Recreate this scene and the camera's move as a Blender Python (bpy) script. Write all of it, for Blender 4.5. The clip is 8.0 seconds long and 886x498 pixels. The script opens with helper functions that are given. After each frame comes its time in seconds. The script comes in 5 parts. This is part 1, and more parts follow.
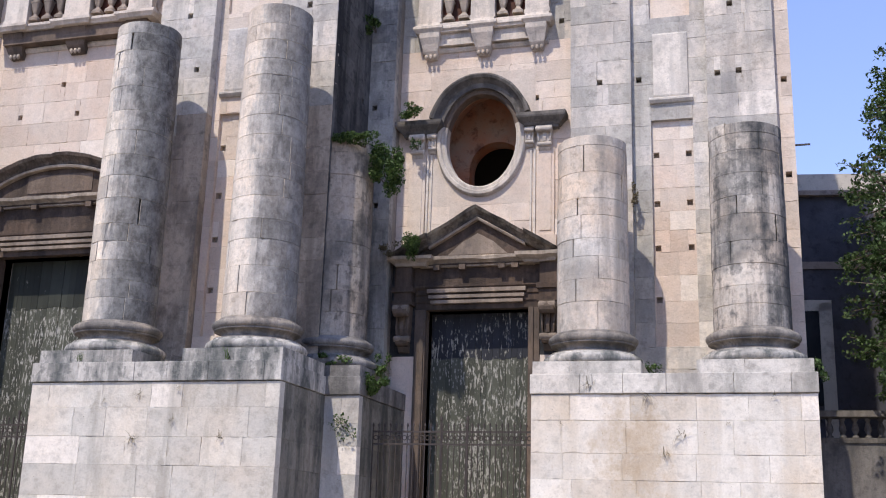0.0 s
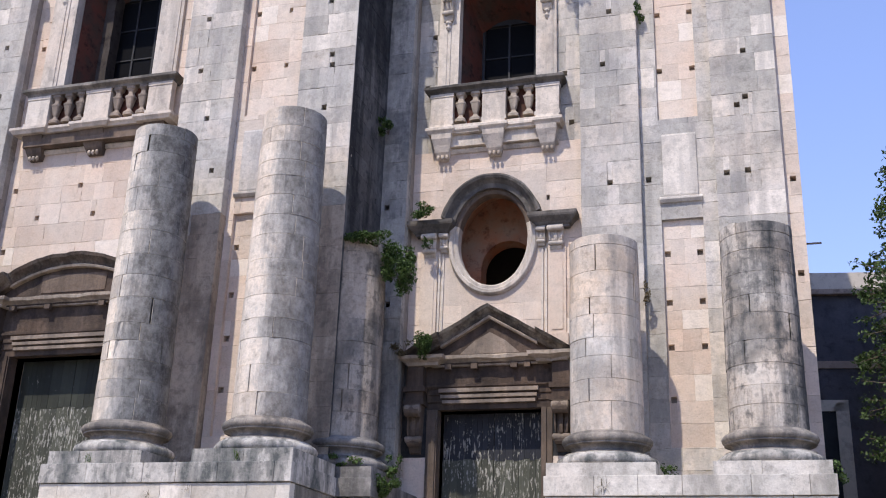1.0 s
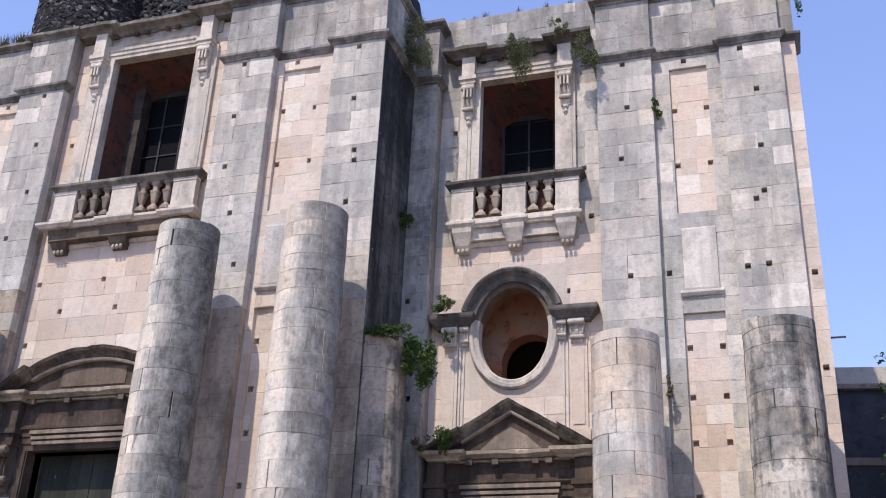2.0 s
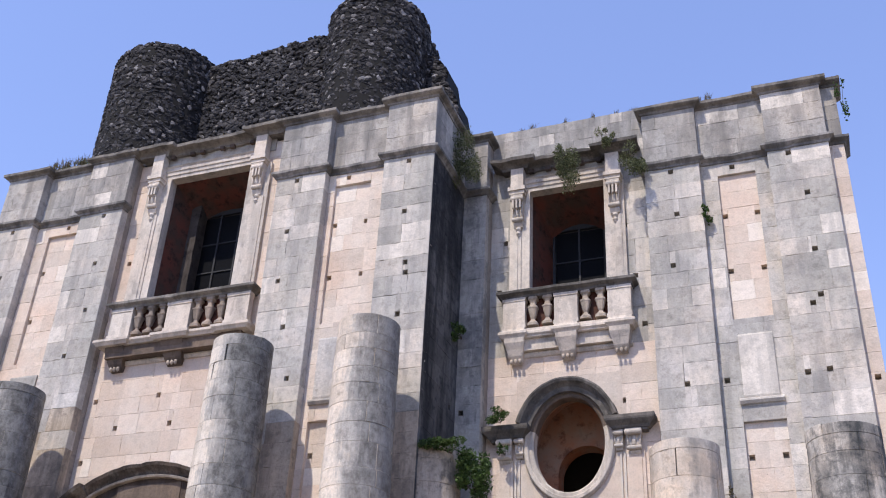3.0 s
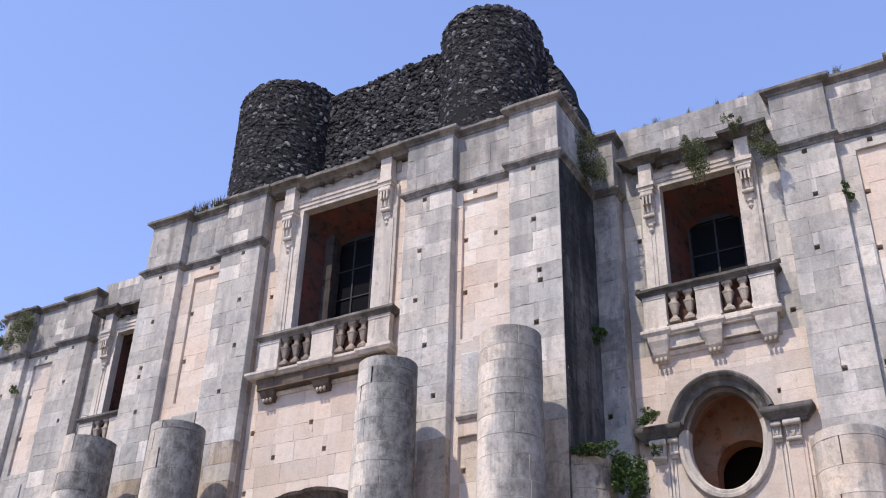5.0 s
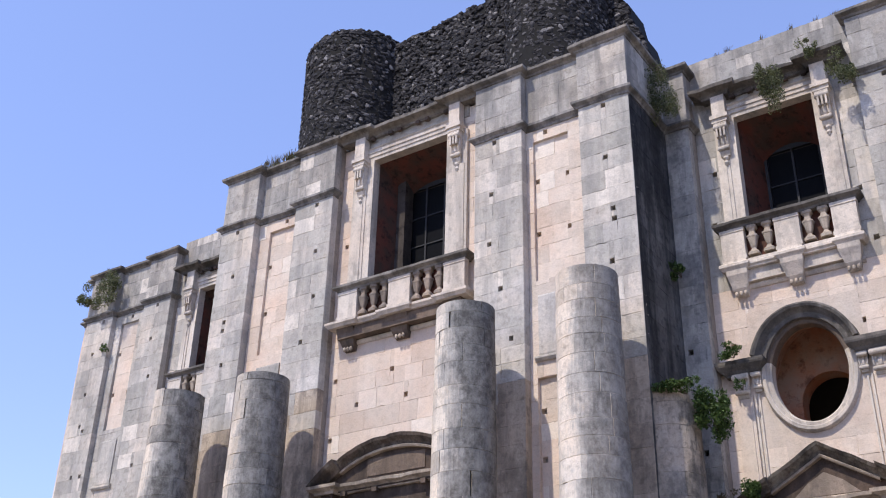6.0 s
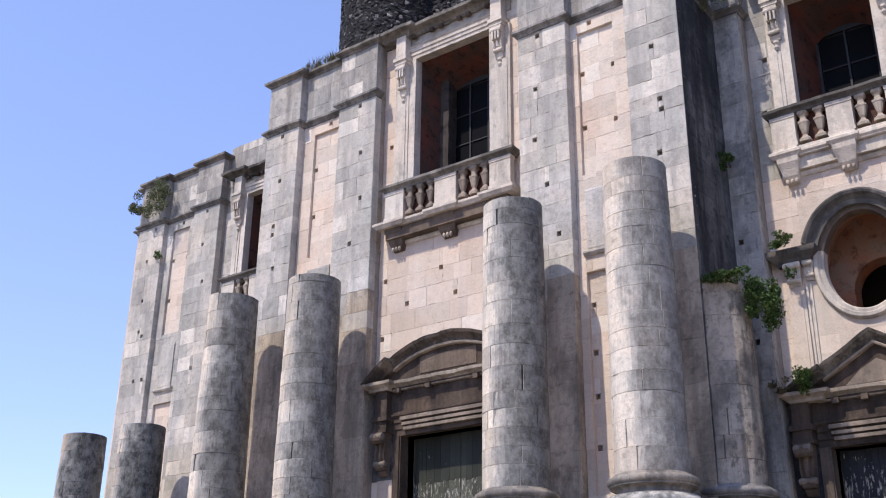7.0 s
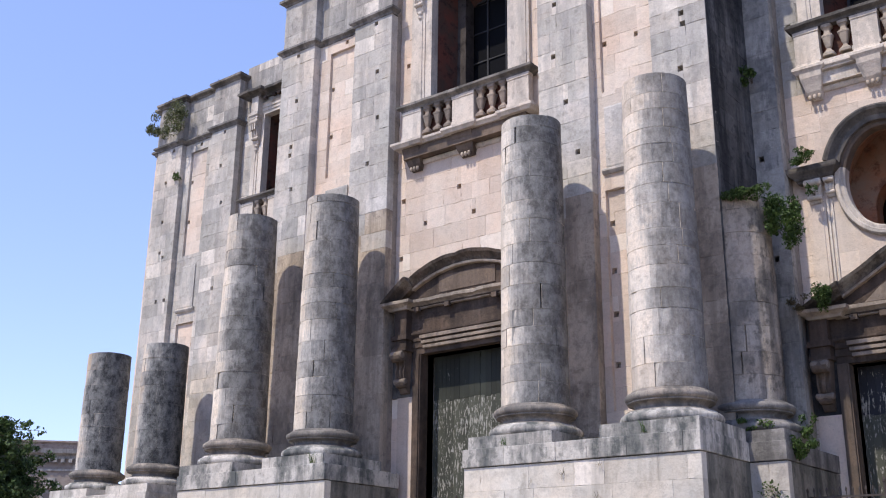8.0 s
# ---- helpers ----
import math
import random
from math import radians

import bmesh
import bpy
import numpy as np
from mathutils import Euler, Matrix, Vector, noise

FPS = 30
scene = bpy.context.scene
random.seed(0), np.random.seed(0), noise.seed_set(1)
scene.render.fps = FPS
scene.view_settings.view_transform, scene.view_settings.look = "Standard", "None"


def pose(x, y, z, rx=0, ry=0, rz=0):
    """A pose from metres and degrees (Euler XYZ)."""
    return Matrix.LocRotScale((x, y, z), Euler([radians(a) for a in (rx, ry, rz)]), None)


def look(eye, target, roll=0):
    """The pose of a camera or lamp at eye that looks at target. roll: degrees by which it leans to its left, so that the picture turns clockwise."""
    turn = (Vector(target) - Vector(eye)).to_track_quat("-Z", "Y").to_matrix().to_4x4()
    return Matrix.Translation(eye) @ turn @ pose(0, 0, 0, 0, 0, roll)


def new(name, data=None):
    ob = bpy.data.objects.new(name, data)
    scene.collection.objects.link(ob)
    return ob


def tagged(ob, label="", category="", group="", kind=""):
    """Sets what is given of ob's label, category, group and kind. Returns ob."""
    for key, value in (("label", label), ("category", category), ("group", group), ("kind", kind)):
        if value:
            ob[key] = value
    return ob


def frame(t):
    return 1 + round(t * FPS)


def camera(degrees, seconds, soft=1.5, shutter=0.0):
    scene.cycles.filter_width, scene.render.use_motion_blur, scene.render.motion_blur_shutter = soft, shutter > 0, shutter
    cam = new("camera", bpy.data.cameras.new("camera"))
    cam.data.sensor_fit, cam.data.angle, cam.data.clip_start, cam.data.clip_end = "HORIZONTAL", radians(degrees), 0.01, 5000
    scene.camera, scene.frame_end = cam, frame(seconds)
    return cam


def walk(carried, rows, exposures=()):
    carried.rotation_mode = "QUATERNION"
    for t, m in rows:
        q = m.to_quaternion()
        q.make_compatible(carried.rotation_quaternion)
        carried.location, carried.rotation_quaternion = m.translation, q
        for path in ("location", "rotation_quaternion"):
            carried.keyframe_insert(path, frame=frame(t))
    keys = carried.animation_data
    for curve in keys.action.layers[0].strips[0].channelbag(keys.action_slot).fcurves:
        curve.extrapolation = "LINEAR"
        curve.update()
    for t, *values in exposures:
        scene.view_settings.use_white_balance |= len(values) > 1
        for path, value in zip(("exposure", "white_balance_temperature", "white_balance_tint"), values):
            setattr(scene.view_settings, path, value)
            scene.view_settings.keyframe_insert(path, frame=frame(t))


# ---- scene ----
# camera: a visitor on the square pans over the church front, standing still
EYE = (21.03, -28.0, 1.6)
cam = camera(45.2, 8.0, soft=1.1)
TURNS = [
    (0.0, 14.788, -1.730, 15.838), (0.5, 17.381, -1.713, 16.299), (1.0, 20.089, -1.885, 16.453),
    (1.2, 21.547, -1.776, 16.693), (2.3, 26.466, -2.498, 17.715), (2.5, 27.730, -2.553, 18.017), (3.0, 30.910, -2.636, 20.425), (3.5, 32.118, -2.698, 22.768),
    (4.0, 32.593, -2.751, 24.795), (4.2, 32.526, -2.616, 25.388), (5.3, 30.222, -1.446, 30.996), (5.5, 29.539, -1.524, 31.940), (6.0, 28.035, -1.228, 34.088),
    (6.5, 25.875, -1.049, 35.880), (7.0, 22.507, -0.673, 37.119), (7.5, 19.935, -0.431, 37.773),
    (8.0, 18.161, -0.636, 38.186)]
walk(cam, [(t, pose(*EYE, 90 + p, r, y)) for t, p, r, y in TURNS], [(0.0, 0.85, 6850, 19), (8.0, 0.85, 6850, 19)])

# ---- world and sun ----
SUN_WAY = Vector((-0.30, -1.0, 1.5)).normalized()
world = bpy.data.worlds.new("sky")
scene.world = world
world.use_nodes = True
wn = world.node_tree.nodes
sky = wn.new("ShaderNodeTexSky")
sky.sky_type = "NISHITA"
sky.sun_disc = False
sky.sun_elevation = math.asin(SUN_WAY.z)
sky.sun_rotation = math.atan2(SUN_WAY.x, SUN_WAY.y)
sky.air_density = 1.0
sky.dust_density = 0.1
sky.ozone_density = 3.6
wn["Background"].inputs[1].default_value = 0.15
tint = wn.new("ShaderNodeMix")
tint.data_type, tint.blend_type = "RGBA", "MULTIPLY"
tint.inputs[0].default_value = 1.0
tint.inputs[7].default_value = (1.12, 1.25, 1.68, 1)
haze = wn.new("ShaderNodeGamma")
haze.inputs[1].default_value = 0.68
world.node_tree.links.new(sky.outputs[0], haze.inputs[0])
world.node_tree.links.new(haze.outputs[0], tint.inputs[6])
world.node_tree.links.new(tint.outputs[2], wn["Background"].inputs[0])
sun_data = bpy.data.lights.new("sun", "SUN")
sun_data.energy, sun_data.angle, sun_data.color = 2.42, radians(0.6), (0.985, 0.97, 0.85)
sun = new("sun", sun_data)
sun.matrix_world = look(SUN_WAY * 60, (0, 0, 0))

# ---- materials ----


def mat_base(name, rough=0.9):
    m = bpy.data.materials.new(name)
    m.use_nodes = True
    nt = m.node_tree
    b = nt.nodes["Principled BSDF"]
    b.inputs["Roughness"].default_value = rough
    b.inputs["Specular IOR Level"].default_value = 0.25
    return m, nt, b


def tex(nt, vec, scale, detail=5.0, rough=0.55, squeeze=(1, 1, 1)):
    mp = nt.nodes.new("ShaderNodeMapping")
    mp.inputs["Scale"].default_value = squeeze
    nt.links.new(vec, mp.inputs[0])
    n = nt.nodes.new("ShaderNodeTexNoise")
    n.inputs["Scale"].default_value, n.inputs["Detail"].default_value, n.inputs["Roughness"].default_value = scale, detail, rough
    nt.links.new(mp.outputs[0], n.inputs["Vector"])
    return n.outputs[0]


def ramp(nt, fac, *stops):
    r = nt.nodes.new("ShaderNodeValToRGB")
    e = r.color_ramp.elements
    while len(e) < len(stops):
        e.new(0.5)
    for el, (p, c) in zip(e, stops):
        el.position = p
        el.color = (*c, 1) if len(c) == 3 else c
    nt.links.new(fac, r.inputs[0])
    return r.outputs[0]


def grey(v):
    return (v, v, v)


def mix(nt, fac, a, b, how="MIX"):
    n = nt.nodes.new("ShaderNodeMix")
    n.data_type, n.blend_type = "RGBA", how
    for sock, val in ((n.inputs[0], fac), (n.inputs[6], a), (n.inputs[7], b)):
        if isinstance(val, (int, float)):
            sock.default_value = val
        elif isinstance(val, tuple):
            sock.default_value = (*val, 1)
        else:
            nt.links.new(val, sock)
    return n.outputs[2]


def maths(nt, op, a, b=0.0):
    n = nt.nodes.new("ShaderNodeMath")
    n.operation = op
    for sock, val in ((n.inputs[0], a), (n.inputs[1], b)):
        if isinstance(val, (int, float)):
            sock.default_value = val
        else:
            nt.links.new(val, sock)
    return n.outputs[0]


def bump(nt, b, height, strength, dist):
    n = nt.nodes.new("ShaderNodeBump")
    n.inputs["Strength"].default_value, n.inputs["Distance"].default_value = strength, dist
    nt.links.new(height, n.inputs["Height"])
    nt.links.new(n.outputs[0], b.inputs["Normal"])


def stone(name, warm, pale, dark, stain=0.5, streak=0.5, spread=0.22, fresh=0.93, cover=0.5, run=0.17, size=0.9, grizzle=0.0, crust_shade=0.0, mottle=0.8, blocky=0.0, ashen=(0.345, 0.335, 0.302)):
    """Weathered limestone: block-to-block tint, cloudy stains, rain streaks, grey crust with painted side shade, grain
    and pits.
    """
    m, nt, b = mat_base(name, 0.88)
    geo = nt.nodes.new("ShaderNodeNewGeometry")
    geo_name = geo.name
    pos = geo.outputs["Position"]
    info = nt.nodes.new("ShaderNodeObjectInfo")
    dice = nt.nodes.new("ShaderNodeTexWhiteNoise")
    dice.noise_dimensions = "1D"
    nt.links.new(maths(nt, "MULTIPLY", info.outputs["Random"], 91.7), dice.inputs["W"])
    second = dice.outputs["Value"]
    cloud = tex(nt, pos, 0.4, 6, 0.62)
    col = mix(nt, ramp(nt, cloud, (0.38, grey(0)), (0.62, grey(1))), warm, pale)
    col = mix(nt, maths(nt, "MULTIPLY", ramp(nt, tex(nt, pos, 0.16, 4, 0.55), (0.44, grey(0)), (0.6, grey(1))), grizzle), col, (0.50, 0.475, 0.44))
    blotch = tex(nt, pos, 3.6, 9, 0.7)
    if blocky:
        # some blocks have greyed over wholly or in part, their neighbours hardly at all
        film = maths(nt, "ADD", maths(nt, "MULTIPLY", second, 0.2), maths(nt, "MULTIPLY", tex(nt, pos, 0.6 if size < 1 else size * 1.8, 8, 0.68, (1, 1, 0.45 if size < 1 else 1.0)), 1.0))
        col = mix(nt, maths(nt, "MULTIPLY", ramp(nt, film, (0.48, grey(0)), (0.62, grey(0.6)), (0.78, grey(1))), blocky), col, ashen)
    tint = ramp(nt, info.outputs["Random"], (0.0, grey(1 - spread)), (0.55, grey(1.0)), (0.9, grey(1.0 + spread * 0.35)), (1.0, grey(1.0 + spread * 0.35)))
    col = mix(nt, 1.0, col, tint, "MULTIPLY")
    new_stone = ramp(nt, info.outputs["Random"], (fresh, grey(0)), (fresh + 0.01, grey(0.7)))
    col = mix(nt, new_stone, col, (0.73, 0.66, 0.575))
    col = mix(nt, mottle, col, ramp(nt, blotch, (0.32, grey(0.5)), (0.5, grey(1.0)), (0.68, grey(1.2))), "MULTIPLY")
    ragged = maths(nt, "MULTIPLY", maths(nt, "SUBTRACT", blotch, 0.5), 0.45)
    drip = maths(nt, "ADD", tex(nt, pos, 1.0, 7, 0.62, (1.5, 1.5, run)), ragged)
    col = mix(nt, maths(nt, "MULTIPLY", ramp(nt, drip, (cover, grey(0)), (cover + 0.05, grey(0.45)), (cover + 0.18, grey(1))), streak), col, dark)
    patch = maths(nt, "ADD", tex(nt, pos, size, 9, 0.66, (1, 1, 0.6)), ragged)
    col = mix(nt, maths(nt, "MULTIPLY", ramp(nt, patch, (cover + 0.02, grey(0)), (cover + 0.09, grey(0.6)), (cover + 0.2, grey(1))), stain), col, dark)
    if crust_shade:
        # grey crust and shade painted on the +x side, heavier on some drums, ragged-edged
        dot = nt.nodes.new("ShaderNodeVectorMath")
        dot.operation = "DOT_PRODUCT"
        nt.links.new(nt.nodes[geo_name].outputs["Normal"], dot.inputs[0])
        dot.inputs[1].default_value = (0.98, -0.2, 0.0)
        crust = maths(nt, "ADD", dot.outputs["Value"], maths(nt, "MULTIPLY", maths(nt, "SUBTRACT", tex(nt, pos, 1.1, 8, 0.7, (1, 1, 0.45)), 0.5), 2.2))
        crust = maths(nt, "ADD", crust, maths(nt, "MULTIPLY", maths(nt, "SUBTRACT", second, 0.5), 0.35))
        crust = maths(nt, "ADD", maths(nt, "ADD", crust, maths(nt, "MULTIPLY", ragged, 1.6)), crust_shade * 0.8 - 0.6)
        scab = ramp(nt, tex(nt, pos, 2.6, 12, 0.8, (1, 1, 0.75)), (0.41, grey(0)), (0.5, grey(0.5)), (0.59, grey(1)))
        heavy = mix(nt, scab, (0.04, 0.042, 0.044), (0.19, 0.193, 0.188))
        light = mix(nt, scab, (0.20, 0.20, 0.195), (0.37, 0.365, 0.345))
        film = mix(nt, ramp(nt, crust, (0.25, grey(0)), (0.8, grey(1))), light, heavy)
        col = mix(nt, maths(nt, "MULTIPLY", ramp(nt, crust, (0.05, grey(0)), (0.3, grey(0.75)), (0.65, grey(1))), crust_shade), col, film)
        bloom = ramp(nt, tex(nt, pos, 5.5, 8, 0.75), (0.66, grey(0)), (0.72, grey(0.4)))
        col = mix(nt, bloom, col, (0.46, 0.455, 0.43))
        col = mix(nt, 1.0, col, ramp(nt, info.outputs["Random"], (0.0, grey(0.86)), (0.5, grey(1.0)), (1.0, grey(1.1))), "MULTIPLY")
    fine = tex(nt, pos, 17, 6, 0.72)
    col = mix(nt, 0.36, col, ramp(nt, fine, (0.28, grey(0.6)), (0.5, grey(1.0)), (0.75, grey(1.15))), "MULTIPLY")
    pits = tex(nt, pos, 22, 4, 0.6)
    col = mix(nt, ramp(nt, pits, (0.66, grey(0)), (0.72, grey(0.55))), col, tuple(c * 0.6 for c in dark))
    nt.links.new(col, b.inputs["Base Color"])
    h = maths(nt, "ADD", tex(nt, pos, 6, 9, 0.65), maths(nt, "MULTIPLY", pits, 0.3))
    bump(nt, b, h, 0.7, 0.035)
    return m


PINK = stone("sheltered_limestone", (0.66, 0.50, 0.39), (0.665, 0.56, 0.465), (0.30, 0.26, 0.235), 0.2, 0.18, 0.16, 0.93, 0.55, 0.17, 0.6, 0.3, mottle=0.3)
ASH = stone("weathered_limestone", (0.62, 0.54, 0.455), (0.55, 0.515, 0.475), (0.17, 0.168, 0.165), 0.45, 0.42, 0.16, 0.9, 0.52, mottle=0.65, blocky=0.85)
ATTIC = stone("lichened_limestone", (0.46, 0.405, 0.345), (0.42, 0.395, 0.36), (0.12, 0.115, 0.11), 0.5, 0.6, 0.18, 0.95, 0.49, blocky=0.6, ashen=(0.27, 0.268, 0.26))
SHAFT = stone("shaft_limestone", (0.70, 0.595, 0.475), (0.60, 0.545, 0.47), (0.09, 0.09, 0.088), 0.35, 0.4, 0.12, 2.0, 0.5, 0.25, 0.7, crust_shade=0.9)
GREYSTUMP = stone("grey_shaft_limestone", (0.70, 0.55, 0.41), (0.58, 0.52, 0.44), (0.09, 0.088, 0.085), 0.4, 0.5, 0.12, 2.0, 0.5, 0.2, 0.7, crust_shade=1.0)
PALESHAFT = stone("paler_shaft_limestone", (0.70, 0.58, 0.46), (0.62, 0.555, 0.475), (0.10, 0.10, 0.097), 0.35, 0.35, 0.12, 2.0, 0.52, 0.25, 0.7, crust_shade=0.82)
STUMP = stone("peach_shaft_limestone", (0.66, 0.53, 0.41), (0.55, 0.515, 0.465), (0.14, 0.138, 0.13), 0.55, 0.6, 0.14, 2.0, 0.5, 0.12, 0.7)
STREAKED = stone("black_streaked_shaft_limestone", (0.62, 0.51, 0.40), (0.55, 0.515, 0.46), (0.06, 0.062, 0.062), 0.75, 1.0, 0.14, 2.0, 0.445, 0.09, 0.7)
# Darker copy for the +x flanks: grime plus shade put into the colour.
SHADEDFLANK = stone("grimy_shaded_flank", (0.24, 0.215, 0.18), (0.21, 0.198, 0.172), (0.05, 0.052, 0.045), 0.7, 0.85, 0.2, 2.0, 0.47)
# Warm shadow tone behind the columns put into the stone, along with grime.
TANSHADE = stone("grimy_tan_shade_limestone", (0.50, 0.41, 0.32), (0.46, 0.385, 0.305), (0.10, 0.085, 0.073), 0.65, 0.6, 0.15, 2.0, 0.47)
PEDESTAL = stone("pedestal_limestone", (0.61, 0.525, 0.425), (0.63, 0.585, 0.515), (0.30, 0.21, 0.115), 0.6, 0.3, 0.16, 0.9, 0.53, 0.17, 0.45, mottle=0.45)
SOOTYTERRACE = stone("sooty_terrace_stone", (0.20, 0.18, 0.165), (0.17, 0.16, 0.15), (0.04, 0.04, 0.04), 0.6, 0.6, 0.15, 2.0, 0.48)
# One mid tone between the recess's sunlit top and shadowed foot, plus dirt.
RECESS = stone("dirty_half_shaded_limestone", (0.43, 0.395, 0.345), (0.39, 0.37, 0.34), (0.09, 0.09, 0.09), 0.65, 0.75, 0.2, 2.0, 0.48, mottle=0.6, blocky=0.4, ashen=(0.24, 0.24, 0.24))
GREYPEDESTAL = stone("greyed_pedestal_limestone", (0.585, 0.515, 0.425), (0.585, 0.55, 0.485), (0.17, 0.155, 0.125), 0.45, 0.5, 0.16, 0.9, 0.55, 0.3, 0.6, mottle=0.5, blocky=0.25)
PALECAP = stone("pale_cap_limestone", (0.57, 0.52, 0.455), (0.56, 0.53, 0.475), (0.12, 0.12, 0.105), 0.5, 0.6, 0.15, 2.0, 0.52, 0.5)
CAPBAND = stone("cap_limestone", (0.51, 0.47, 0.415), (0.50, 0.475, 0.43), (0.075, 0.083, 0.08), 0.65, 0.95, 0.18, 2.0, 0.465, 0.3)
GRIME = stone("grimy_limestone", (0.30, 0.275, 0.25), (0.27, 0.255, 0.24), (0.075, 0.073, 0.07), 0.7, 0.85, 0.15, 2.0, 0.46)
BASE = stone("base_limestone", (0.35, 0.295, 0.24), (0.31, 0.285, 0.25), (0.07, 0.068, 0.066), 0.7, 0.7, 0.1, 2.0, 0.45)
BROWN = stone("sooty_carved_stone", (0.125, 0.085, 0.063), (0.10, 0.076, 0.062), (0.015, 0.013, 0.012), 0.6, 0.55, 0.1, 2.0, 0.46)
TANSTONE = stone("tan_carved_stone", (0.33, 0.26, 0.205), (0.28, 0.23, 0.188), (0.07, 0.06, 0.052), 0.6, 0.5, 0.1, 2.0, 0.47)
WORN = stone("worn_pale_moulding", (0.47, 0.38, 0.30), (0.41, 0.35, 0.285), (0.09, 0.078, 0.066), 0.6, 0.5, 0.1, 2.0, 0.485)
CRUSTED = stone("crusted_carved_stone", (0.14, 0.10, 0.075), (0.12, 0.095, 0.078), (0.016, 0.015, 0.014), 0.7, 0.6, 0.1, 2.0, 0.46, 0.3, 1.4, blocky=0.7, ashen=(0.30, 0.275, 0.225))
CARVED = stone("brown_carved_stone", (0.19, 0.137, 0.103), (0.16, 0.122, 0.096), (0.045, 0.038, 0.033), 0.6, 0.5, 0.1, 2.0, 0.47)
TRIM = stone("pale_carved_stone", (0.64, 0.545, 0.455), (0.60, 0.54, 0.47), (0.15, 0.14, 0.13), 0.45, 0.5, 0.1, 2.0, 0.5, mottle=0.5)
DARKCROWN = stone("blackened_moulding", (0.15, 0.132, 0.115), (0.19, 0.172, 0.155), (0.035, 0.034, 0.032), 0.7, 0.6, 0.15, 2.0, 0.46)
CROWN = stone("mossy_coping", (0.25, 0.222, 0.192), (0.29, 0.265, 0.235), (0.045, 0.043, 0.04), 0.7, 0.6, 0.15, 2.0, 0.46)
MORTAR = stone("joint_mortar", (0.30, 0.25, 0.205), (0.30, 0.265, 0.23), (0.14, 0.125, 0.11), 0.4, 0.3, 0.0, 2.0)
# Soot stain deepened with painted shade, for return walls and portal jambs.
SOOTSHADE = stone("sooty_shaded_stone", (0.085, 0.082, 0.08), (0.12, 0.115, 0.112), (0.014, 0.015, 0.018), 0.8, 0.9, 0.3, 2.0, 0.45, blocky=0.4, ashen=(0.17, 0.168, 0.165))
ENGAGED = stone("sooty_shaft", (0.43, 0.35, 0.275), (0.37, 0.335, 0.29), (0.04, 0.039, 0.037), 0.7, 0.85, 0.14, 2.0, 0.47, 0.12)


def plaster(name, a, c, dark):
    m, nt, b = mat_base(name, 0.93)
    pos = nt.nodes.new("ShaderNodeNewGeometry").outputs["Position"]
    col = mix(nt, ramp(nt, tex(nt, pos, 1.1, 8, 0.65), (0.38, grey(0)), (0.62, grey(1))), a, c)
    col = mix(nt, ramp(nt, tex(nt, pos, 2.6, 9, 0.7), (0.52, grey(0)), (0.66, grey(0.8))), col, dark)
    nt.links.new(col, b.inputs["Base Color"])
    bump(nt, b, tex(nt, pos, 9, 8, 0.65), 0.5, 0.03)
    return m


REDWALL = plaster("red_brown_plaster", (0.125, 0.040, 0.027), (0.07, 0.042, 0.032), (0.014, 0.010, 0.008))
RUST = plaster("rust_stained_plaster", (0.40, 0.19, 0.115), (0.36, 0.265, 0.20), (0.13, 0.065, 0.045))
DARKWALL = plaster("dark_lava_plaster", (0.060, 0.062, 0.078), (0.085, 0.085, 0.10), (0.04, 0.04, 0.05))
PALACE = plaster("palace_plaster", (0.26, 0.215, 0.18), (0.31, 0.26, 0.22), (0.20, 0.165, 0.145))
OCHRE = plaster("faded_plaster", (0.46, 0.42, 0.37), (0.52, 0.48, 0.42), (0.30, 0.27, 0.24))
GREYPLASTER = plaster("chipped_grey_plaster", (0.04, 0.033, 0.029), (0.075, 0.062, 0.055), (0.015, 0.012, 0.011))
ROOFTILE = plaster("brown_roof", (0.26, 0.20, 0.17), (0.32, 0.26, 0.22), (0.15, 0.12, 0.1))


def lava_mat():
    m, nt, b = mat_base("lava_rubble", 0.85)
    geo = nt.nodes.new("ShaderNodeNewGeometry")
    pos = geo.outputs["Position"]
    col = ramp(nt, geo.outputs["Random Per Island"], (0.0, (0.014, 0.014, 0.017)), (0.6, (0.036, 0.034, 0.037)), (0.9, (0.085, 0.08, 0.082)), (1.0, (0.28, 0.265, 0.26)))
    col = mix(nt, 0.6, col, ramp(nt, tex(nt, pos, 8, 6, 0.7), (0.3, grey(0.5)), (0.7, grey(1.3))), "MULTIPLY")
    nt.links.new(col, b.inputs["Base Color"])
    bump(nt, b, tex(nt, pos, 14, 7, 0.7), 0.7, 0.04)
    return m


LAVA = lava_mat()


